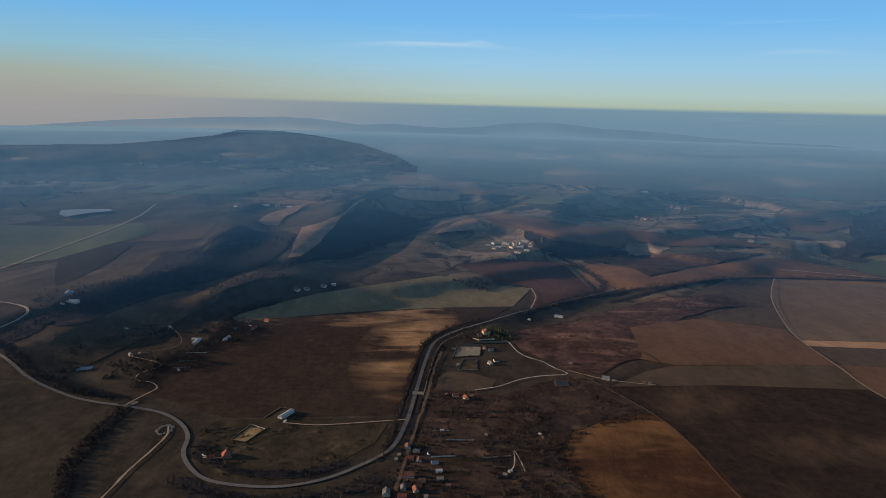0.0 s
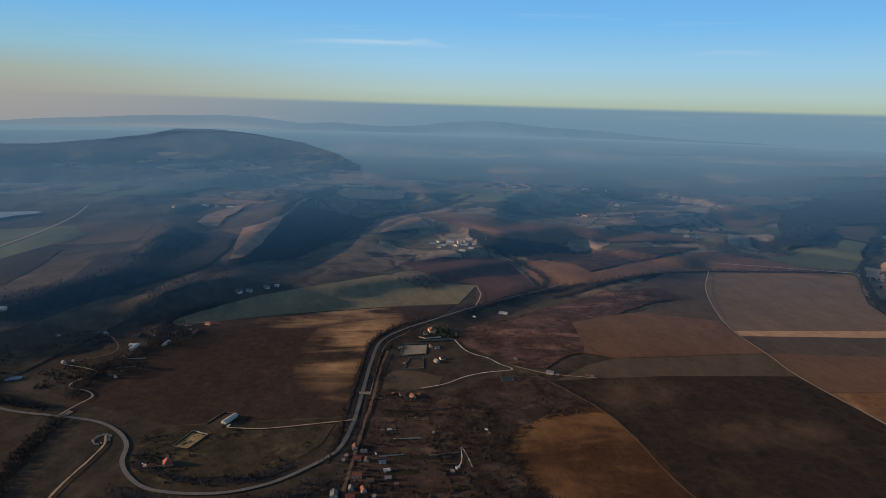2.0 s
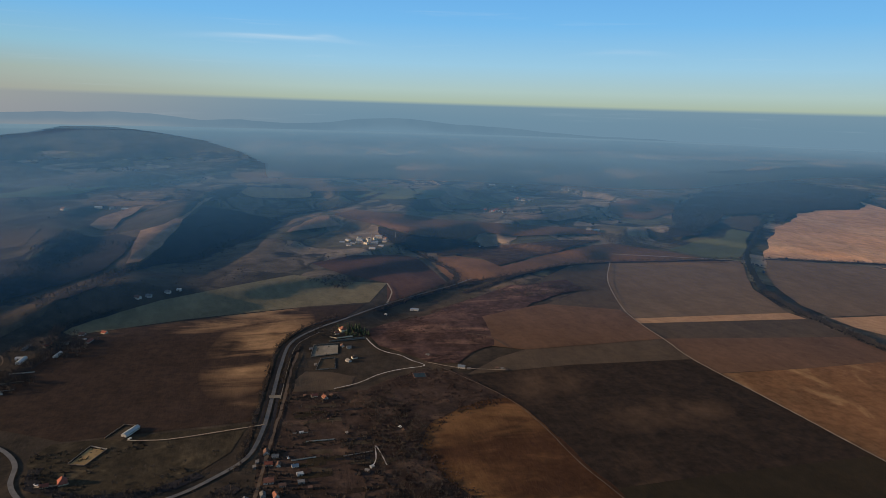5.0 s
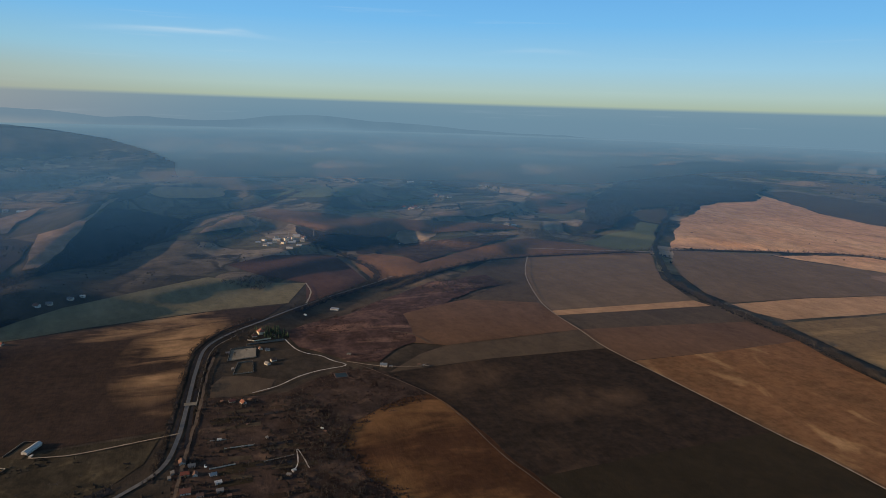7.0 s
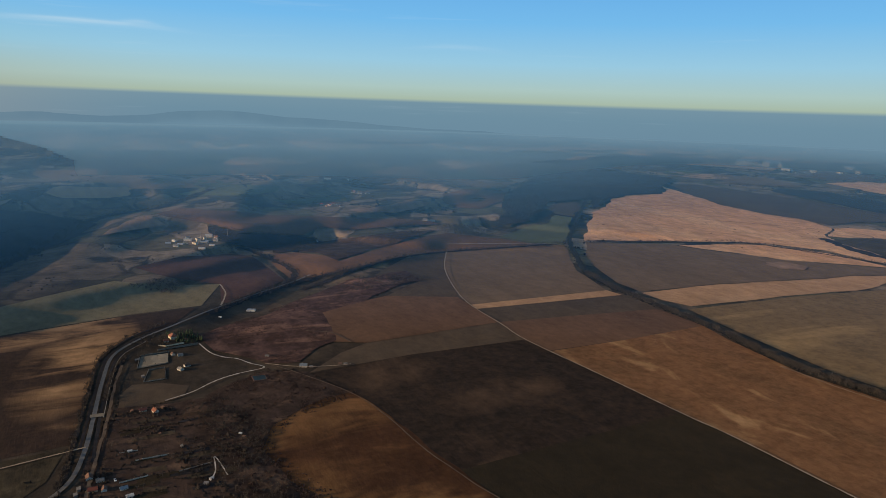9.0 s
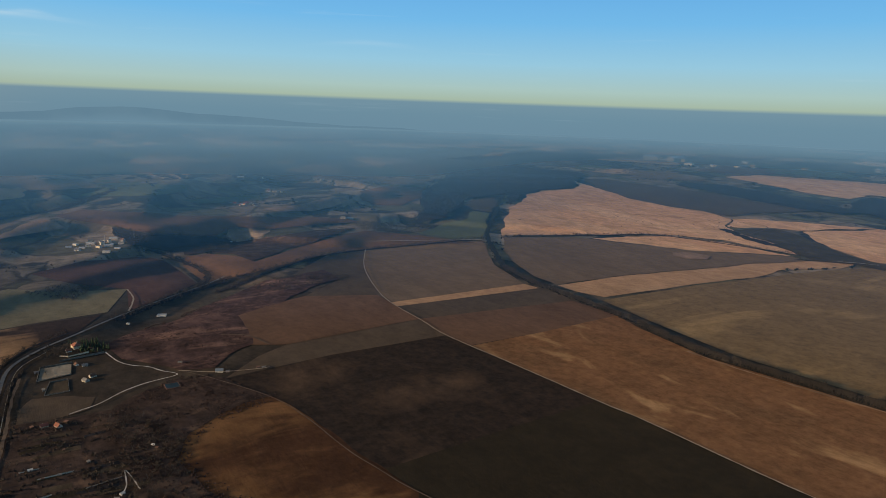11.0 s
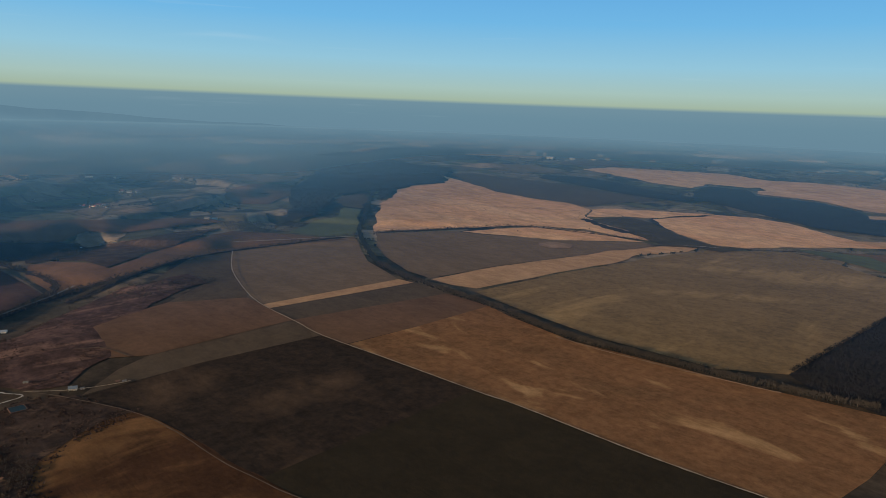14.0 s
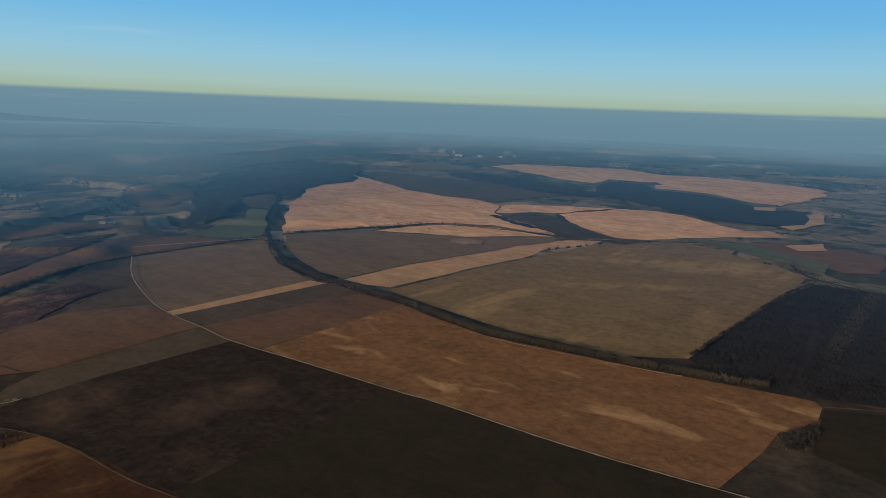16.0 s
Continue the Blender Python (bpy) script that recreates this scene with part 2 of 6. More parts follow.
M_OLIVE_DARK = soil("dark_olive_fallow", (0.027, 0.020, 0.0115), (0.050, 0.034, 0.017), (0.017, 0.0135, 0.009), 0.009, 60, 0.08, 0.5, mottle=0.16)
M_TAN = soil("pale_tan_stubble", (0.425, 0.240, 0.125), (0.560, 0.340, 0.180), (0.260, 0.148, 0.078), 0.007, 30, 0.10, 0.5, mottle=0.2)
M_ORANGE = soil("orange_dry_grass_field", (0.630, 0.325, 0.158), (0.760, 0.445, 0.230), (0.330, 0.170, 0.088), 0.006, 20, 0.22, 0.7, (0.46, 0.62), (1, 0.3, 1), mottle=0.26)
M_REDSOIL = soil("reddish_ploughed_soil", (0.088, 0.045, 0.034), (0.150, 0.075, 0.050), (0.056, 0.032, 0.026), 0.008, 20, 0.10, 0.5, mottle=0.13)
# the bright ovals paint sun on swells of the ground into the soil
M_LEFT = soil("dark_field_pale_soil_and_painted_sun", (0.028, 0.018, 0.0145), (0.120, 0.068, 0.038), (0.016, 0.0115, 0.010), 0.0065, -8, 0.08, 0.8, (0.60, 0.80), (0.45, 1.3, 1), mottle=0.2, pale_ovals=((-42, 880, 62, 190, -10), (-105, 955, 95, 34, 12), (-62, 775, 28, 22, 25), (-60, 1010, 90, 30, 15)), bright=(0.68, 0.39, 0.185))
M_STRIP = soil("brown_fallow", (0.085, 0.060, 0.040), (0.125, 0.088, 0.056), (0.055, 0.040, 0.029), 0.009, 70, 0.08, 0.5, mottle=0.15)
M_GREEN = soil("green_winter_wheat", (0.092, 0.104, 0.056), (0.147, 0.147, 0.081), (0.062, 0.064, 0.042), 0.006, 30, 0.08, 0.4, mottle=0.13)
M_SCRUB = soil("purple_brown_scrubland", (0.062, 0.035, 0.031), (0.190, 0.106, 0.076), (0.020, 0.015, 0.015), 0.020, -55, 0.06, 0.85, (0.5, 0.66), (0.55, 1.7, 1), mottle=0.5)
M_MEADOW = soil("dry_meadow", (0.060, 0.044, 0.028), (0.115, 0.080, 0.046), (0.030, 0.024, 0.018), 0.016, 0, 0.06, 0.7)
M_ROUGH = soil("dark_rough_meadow", (0.036, 0.028, 0.0175), (0.110, 0.082, 0.046), (0.017, 0.014, 0.010), 0.035, 20, 0.06, 0.75, (0.52, 0.68), mottle=0.5)
M_SCRUB_DARK = soil("dark_scrub_slope", (0.043, 0.027, 0.021), (0.125, 0.077, 0.050), (0.017, 0.013, 0.0125), 0.03, 35, 0.06, 0.8, (0.52, 0.7), mottle=0.5)
M_YARD = soil("trodden_pale_ground", (0.250, 0.205, 0.145), (0.36, 0.30, 0.22), (0.130, 0.105, 0.085), 0.08, 0, 0.03, 0.6)
M_SAND = soil("yellow_sand", (0.300, 0.200, 0.090), (0.36, 0.250, 0.120), (0.220, 0.145, 0.070), 0.08, 0, 0.03, 0.4)
# litter of the woods; also paints shade on the ridge flank and hollow
M_DARK_FLOOR = soil("leaf_litter_and_shade", (0.024, 0.022, 0.024), (0.050, 0.040, 0.037), (0.015, 0.014, 0.016), 0.02, 0, 0.05, 0.5)
M_ROAD = plain("worn_grey_asphalt", (0.105, 0.097, 0.090), (0.155, 0.144, 0.134), 0.2, 0.8, 0.25, 0, 0.1, 0.02)
M_KERB = plain("pale_concrete", (0.17, 0.155, 0.135), (0.26, 0.24, 0.21), 0.3, 0.9, 0.1, 0, 0.1, 0.02)
M_DIRT = plain("pale_dirt_track", (0.26, 0.195, 0.135), (0.37, 0.29, 0.21), 0.1, 0.95, 0.1, 0, 0.3, 0.03)
M_GRAVEL = plain("white_gravel_track", (0.24, 0.20, 0.16), (0.58, 0.53, 0.47), 0.12, 0.95, 0.1, 0, 0.3, 0.03)
M_PATH = plain("brown_dirt_path", (0.085, 0.060, 0.043), (0.15, 0.108, 0.076), 0.1, 0.95, 0.1, 0, 0.3, 0.03)
M_TWIG = twigs("bare_twigs", (0.034, 0.029, 0.026), (0.078, 0.062, 0.050))
M_TWIG_BLUE = twigs("young_grey_trees", (0.011, 0.0125, 0.016), (0.022, 0.022, 0.025))
M_TWIG_BELT = twigs("belt_twigs", (0.024, 0.023, 0.023), (0.066, 0.057, 0.051))
# blue haze of the distance is put into this twig colour
M_TWIG_HAZED = twigs("haze_tinted_twigs", (0.018, 0.024, 0.032), (0.032, 0.040, 0.048))
M_TWIG_RED = twigs("rusty_leaves", (0.044, 0.029, 0.026), (0.088, 0.055, 0.045))
M_BARK = plain("bark", (0.060, 0.047, 0.038), (0.110, 0.088, 0.070), 2.0, 0.95, 0.1)
M_CONIFER = twigs("conifer_needles", (0.022, 0.034, 0.020), (0.050, 0.066, 0.036))
# the sky's reflection is put into the base colour of the water
M_POND = plain("pond_with_painted_sky_blue", (0.045, 0.085, 0.140), (0.065, 0.115, 0.175), 0.05, 0.35, 0.3, 0, 0.05)
M_PALE_POND = plain("pale_pond_surface", (0.21, 0.23, 0.24), (0.31, 0.33, 0.33), 0.02, 0.55, 0.3, 0, 0.05)
M_WATER, _t, _b = material("still_water", 0.5, 0.15)
_b.inputs["Base Color"].default_value = (0.014, 0.024, 0.024, 1)
bump(_t, _b, noise_fac(_t, 0.4, 3.0), 0.05, 0.1)

# ---- the lie of the land ----
H = 300.0


def value_noise(x, y, seed):
    xi, yi = np.floor(x), np.floor(y)
    u, v = x - xi, y - yi
    u, v = u * u * (3 - 2 * u), v * v * (3 - 2 * v)

    def rnd(i, j):
        s = np.sin(i * 127.1 + j * 311.7 + seed * 74.7) * 43758.5453
        return s - np.floor(s)
    return ((rnd(xi, yi) * (1 - u) + rnd(xi + 1, yi) * u) * (1 - v) + (rnd(xi, yi + 1) * (1 - u) + rnd(xi + 1, yi + 1) * u) * v) * 2 - 1


def fbm(x, y, size, seed=0, octaves=4):
    total, amp, s = 0, 1.0, size
    for k in range(octaves):
        total = total + amp * value_noise(x / s, y / s, seed + k)
        amp, s = amp * 0.5, s * 0.47
    return total


def smooth(a, b, x):
    q = np.clip((x - a) / (b - a), 0, 1)
    return q * q * (3 - 2 * q)


# ridges: their crest line, height, and widths of the western and the eastern flank
RIDGES = [
    ([(-308, 1250), (-310, 1444), (-304, 1628), (-299, 1825), (-300, 2038), (-288, 2278), (-263, 2390)], 44, 105, 90),
    ([(-525, 1040), (-513, 1160), (-515, 1316), (-544, 1505), (-589, 1701), (-604, 1778)], 36, 230, 88),
    ([(-494, 1755), (-490, 1900), (-467, 2074), (-446, 2208)], 20, 80, 60),
    ([(-413, 1299), (-405, 1466), (-390, 1666)], 13, 70, 55),
    ([(-323, 2552), (-249, 2663), (-137, 2627)], 24, 150, 120),
    ([(-720, 1150), (-700, 1350), (-735, 1480)], 9, 70, 60),
    ([(-220, 1010), (-140, 1139), (-5, 1250), (70, 1300)], 15, 150, 90),
    ([(-22, 1694), (17, 1824), (76, 1955), (110, 1918)], 15, 70, 60),
    ([(191, 1913), (321, 1963), (460, 1852), (611, 1803)], 8, 110, 110),
    ([(390, 2180), (420, 2300), (455, 2485), (508, 2600)], 24, 220, 42),
    ([(628, 1908), (746, 1983), (966, 2081)], 14, 150, 90),
    ([(651, 2629), (914, 2871), (1052, 2674)], 22, 220, 120),
    ([(1095, 2215), (1359, 2393)], 16, 200, 120),
    ([(-31, 2814), (69, 3130), (183, 2860)], 22, 150, 110),
    ([(-95, 2455), (29, 2693)], 18, 150, 90),
    ([(560, 1500), (640, 1780), (780, 2050)], 8, 150, 90),
    ([(700, 1480), (860, 1640), (1050, 1730)], 8, 120, 60),
    ([(-900, 2300), (-820, 2700), (-700, 3000)], 20, 200, 170),
    ([(1700, 2700), (2100, 2500)], 12, 240, 170),
]
VALLEYS = [
    ([(-560, 780), (-545, 930), (-470, 1070), (-370, 1130), (-290, 1330), (-190, 1420), (-110, 1680), (-20, 1980), (130, 2130), (320, 2540)], -14, 60, 60),
    ([(225, 1046), (300, 1120), (262, 1420), (390, 1480), (470, 1560)], -10, 45, 55),
    ([(330, 1490), (380, 1520), (440, 1480)], -16, 45, 60),
    ([(400, 1420), (560, 1560), (820, 1640), (980, 1500)], -9, 60, 60),
]


def ridge_form(x, y, line, west, east, taper=380.0):
    """1 on the crest line, falling off to each flank by its width, and slowly past the line's ends."""
    best, out = np.full(x.shape, 1e9), np.zeros(x.shape)
    last = len(line) - 2
    for k, ((ax, ay), (bx, by)) in enumerate(zip(line, line[1:])):
        dx, dy = bx - ax, by - ay
        span = math.hypot(dx, dy)
        q = ((x - ax) * dx + (y - ay) * dy) / span
        over = np.where(q < 0, -q, np.where(q > span, q - span, 0))
        across = ((x - ax) * dy - (y - ay) * dx) / span
        width = np.where(across > 0, east, west)
        end = ((q < 0) & (k == 0)) | ((q > span) & (k == last))
        d2 = (across / width) ** 2 + (over / np.where(end, taper, width)) ** 2
        out = np.where(d2 < best, np.exp(-d2), out)
        best = np.minimum(best, d2)
    return out


def relief(x, y):
    h = np.zeros(x.shape)
    wx, wy = x + 26 * fbm(x, y, 190, 5, 3), y + 26 * fbm(x, y, 190, 15, 3)
    for line, top, west, east in RIDGES + VALLEYS:
        h = h + top * ridge_form(wx, wy, line, west, east)
    r = np.hypot(x, y)
    wild = np.clip(smooth(60, -120, x - 0.05 * y) + smooth(1250, 1600, y + 0.15 * x) * smooth(2300, 900, x) + smooth(1700, 2600, r) * smooth(1300, 700, x) * 0.6, 0, 1)
    wild = wild * (0.35 + 0.65 * smooth(-950, -650, x))
    h = h + wild * (3.5 * fbm(x, y, 250, 1, 3)) * smooth(420, 900, r) + 1.6 * fbm(x, y, 420, 9, 1) * smooth(300, 900, r)
    # folds and gullies between rolling spurs that run north by east
    across, along = 0.94 * x - 0.34 * y, 0.34 * x + 0.94 * y
    folds = fbm(across, along * 0.45, 270, 31, 4)
    rough = smooth(1250, 1800, r) * smooth(1500, 800, x - 0.35 * (y - 1500)) * (0.35 + 0.65 * smooth(-1000, -600, x))
    h = h + (6.0 + 8.0 * smooth(1800, 3200, r)) * folds * rough * np.clip(wild * 1.3 + smooth(2200, 2800, r), 0, 1)
    # the big ploughed field and the meadow below it lie smooth
    level = smooth(1.35, 0.6, np.hypot((x + 170) / 300, (y - 800) / 290))
    return h * (1 - 0.9 * level) / (1 + (r / 4600.0) ** 4)


def shrink(r):
    """Beyond 1.5 km the distance is drawn together, so that the far land ends within 4.8 km."""
    far = 1500 + 3300 * (1 - np.exp(-(np.maximum(r, 1500) - 1500) / 3300))
    return np.where(r > 1500, far, r) / np.maximum(r, 1.0)


# the lie of the land on a fine polar net; no slope turns so far from the hovering eye that it folds under itself
NET_R = 60 * 1.01 ** np.arange(645)
NET_A = np.arange(-60, 112.1, 0.33)


def polar_net():
    rr, aa = np.meshgrid(NET_R, np.radians(NET_A), indexing="ij")
    hills = relief(rr * np.sin(aa), rr * np.cos(aa)) * smooth(-60, -54, NET_A)[None] * smooth(112, 104, NET_A)[None]
    dist = (1 - hills / H) * shrink(rr) * rr
    flat = shrink(NET_R) * NET_R
    for i in range(1, len(NET_R)):
        dist[i] = np.maximum(dist[i], dist[i - 1] + 0.3 * (flat[i] - flat[i - 1]))
    return dist / rr


NET = polar_net()


def land(x, y, lift=0.0):
    """Where the spot (x, y) of the level plan lies in the world; also its scale there."""
    x, y = np.asarray(x, float), np.asarray(y, float)
    i = np.clip(np.log(np.maximum(np.hypot(x, y), 1e-3) / 60) / math.log(1.01), 0, len(NET_R) - 1.001)
    j = np.clip((np.degrees(np.arctan2(x, y)) + 60) / 0.33, 0, len(NET_A) - 1.001)
    i0, j0 = i.astype(int), j.astype(int)
    u, v = i - i0, j - j0
    s = (NET[i0, j0] * (1 - u) + NET[i0 + 1, j0] * u) * (1 - v) + (NET[i0, j0 + 1] * (1 - u) + NET[i0 + 1, j0 + 1] * u) * v
    return x * s, y * s, H * (1 - s) + lift, s


def mesh_from(name, verts, faces, mats, smooth_shade=False, index=None):
    """A mesh of triangles or quads from arrays."""
    me = bpy.data.meshes.new(name)
    verts, faces = np.asarray(verts, np.float32), np.asarray(faces, np.int32)
    k = faces.shape[1]
    me.vertices.add(len(verts))
    me.vertices.foreach_set("co", verts.ravel())
    me.loops.add(faces.size)
    me.loops.foreach_set("vertex_index", faces.ravel())
    me.polygons.add(len(faces))
    me.polygons.foreach_set("loop_start", np.arange(0, faces.size, k, dtype=np.int32))
    me.polygons.foreach_set("loop_total", np.full(len(faces), k, np.int32))
    if index is not None:
        me.polygons.foreach_set("material_index", np.asarray(index, np.int32))
    me.polygons.foreach_set("use_smooth", np.full(len(faces), smooth_shade))
    for m in mats:
        me.materials.append(m)
    me.update(calc_edges=True)
    return new(name, me)


def polar_sheet(name, rings, angles, mats, above=0.0):
    """The ground, or, drawn nearer to the eye by the share above, a level sheet over it."""
    rr, aa = np.meshgrid(rings, np.radians(angles), indexing="ij")
    px, py = rr * np.sin(aa), rr * np.cos(aa)
    if above:
        s = shrink(rr) * (1 - above)
        v = np.stack([px * s, py * s, H * (1 - s)], -1).reshape(-1, 3)
    else:
        x, y, z, s = land(px, py)
        v = np.stack([x, y, z], -1).reshape(-1, 3)
    n, m = rr.shape
    i = (np.arange(n - 1)[:, None] * m + np.arange(m - 1)[None, :]).ravel()
    f = np.stack([i, i + m, i + m + 1, i + 1], 1)
    return mesh_from(name, v, f[:, ::-1], mats, True), rr


def thick_rings(start, end, ratio):
    return start * ratio ** np.arange(int(math.log(end / start) / math.log(ratio)) + 2)


ANGLES = np.concatenate([np.arange(-48, 100, 0.33), np.arange(100, 312.1, 4.0)])
RINGS = np.concatenate([[0.5], thick_rings(60, 10500, 1.016)])
ground, _r = polar_sheet("ground", RINGS[:-4], ANGLES, [M_GROUND])
_at = ground.data.attributes.new("farmed", "FLOAT", "POINT")
_at.data.foreach_set("value", (smooth(850, 1550, _r) * (1 - 0.75 * smooth(250, -350, _r * np.sin(np.radians(ANGLES))[None]) * smooth(3300, 2300, _r))).astype(np.float32).ravel())
tagged(ground, "rolling brown winter pasture and farmland", "ground", kind="structure")


def frayed(outline, step=14.0, near=0.0):
    """Edges of far fields wander by some metres, as ploughed and grown over."""
    out = []
    for (ax, ay), (bx, by) in zip(outline, outline[1:] + outline[:1]):
        n = max(1, min(40, int(math.hypot(bx - ax, by - ay) / step)))
        for q in np.arange(n) / n:
            x, y = ax + (bx - ax) * q, ay + (by - ay) * q
            far = min(1.0, max(near, (math.hypot(x, y) - 1150) / 700))
            w = far * 9.0 * max(1.0, math.hypot(x, y) / 2200)
            px, py = np.array([x]), np.array([y])
            out.append((x + 0.6 * w * fbm(px, py, 90, 91, 3)[0], y + 1.3 * w * fbm(px, py, 90, 95, 3)[0]))
    return out


def drape(name, outline, mat, label, layer=1, cell=40.0, category="field", rounded=False):
    """A field: an outline on the plan, cut into cells and laid on the land."""
    if rounded:
        outline = [tuple(q) for q in curve(outline, 25.0, True)]
    outline = frayed(outline, 8.0, 0.9) if mat in (M_SCRUB, M_SCRUB_DARK, M_OCHRE_NEAR) else frayed(outline)
    bm = bmesh.new()
    bm.faces.new([bm.verts.new((x, y, 0)) for x, y in outline])
    xs, ys = [p[0] for p in outline], [p[1] for p in outline]
    for lo, hi, axis in ((min(xs), max(xs), 0), (min(ys), max(ys), 1)):
        step = max(cell, (hi - lo) / 80)
        q = lo + step * 0.5
        while q < hi:
            no = Vector((1, 0, 0)) if axis == 0 else Vector((0, 1, 0))
            bmesh.ops.bisect_plane(bm, geom=bm.verts[:] + bm.edges[:] + bm.faces[:], plane_co=no * q, plane_no=no)
            q += step
    bmesh.ops.triangulate(bm, faces=bm.faces[:])
    co = np.array([v.co[:] for v in bm.verts])
    x, y, z, s = land(co[:, 0], co[:, 1])
    k = 1 - 0.00035 * layer * (1 + (np.hypot(x, y) / 600) ** 2)
    for v, px, py, pz in zip(bm.verts, x * k, y * k, H + (z - H) * k):
        v.co = px, py, pz
    bmesh.ops.recalc_face_normals(bm, faces=bm.faces[:])
    for fc in bm.faces:
        fc.smooth = True
        if fc.normal.z < 0:
            fc.normal_flip()
    me = bpy.data.meshes.new(name)
    bm.to_mesh(me)
    bm.free()
    me.materials.append(mat)
    return tagged(new(name, me), label, category, kind="structure")


def curve(points, step=8.0, closed=False):
    """A smooth line through points of the plan."""
    p = [Vector(q) for q in points]
    p = [p[-1]] + p + p[:2] if closed else [p[0] * 2 - p[1]] + p + [p[-1] * 2 - p[-2]]
    out = []
    for a, b, c, d in zip(p, p[1:], p[2:], p[3:]):
        n = max(1, int((c - b).length / step))
        for i in range(n):
            t = i / n
            out.append(0.5 * (2 * b + (c - a) * t + (2 * a - 5 * b + 4 * c - d) * t * t + (3 * b - a - 3 * c + d) * t ** 3))
    if not closed:
        out.append(p[-2])
    return np.array([(q.x, q.y) for q in out])


def ribbon(name, points, width, mat, label, layer=3, step=8.0, category="track", ragged=0.0):
    line = curve(points, step)
    tan = np.gradient(line, axis=0)
    tan /= np.linalg.norm(tan, axis=1)[:, None]
    nor = np.stack([tan[:, 1], -tan[:, 0]], 1)
    w = np.full(len(line), width / 2)
    strips = []
    for j, side in enumerate((-1, -0.4, 0.4, 1)):
        wob = ragged * width * fbm(line[:, 0], line[:, 1], 9, 20 + j, 2) if abs(side) == 1 else 0
        q = line + nor * (w * side + wob)[:, None]
        x, y, z, s = land(q[:, 0], q[:, 1])
        k = 1 - 0.00035 * layer * (1 + (np.hypot(x, y) / 600) ** 2)
        strips.append(np.stack([x * k, y * k, H + (z - H) * k], 1))
    v = np.stack(strips, 1).reshape(-1, 3)
    n = len(line)
    i = (np.arange(n - 1)[:, None] * 4 + np.arange(3)[None, :]).ravel()
    ob = mesh_from(name, v, np.stack([i, i + 1, i + 5, i + 4], 1), [mat], True)
    return tagged(ob, label, category, kind="structure")


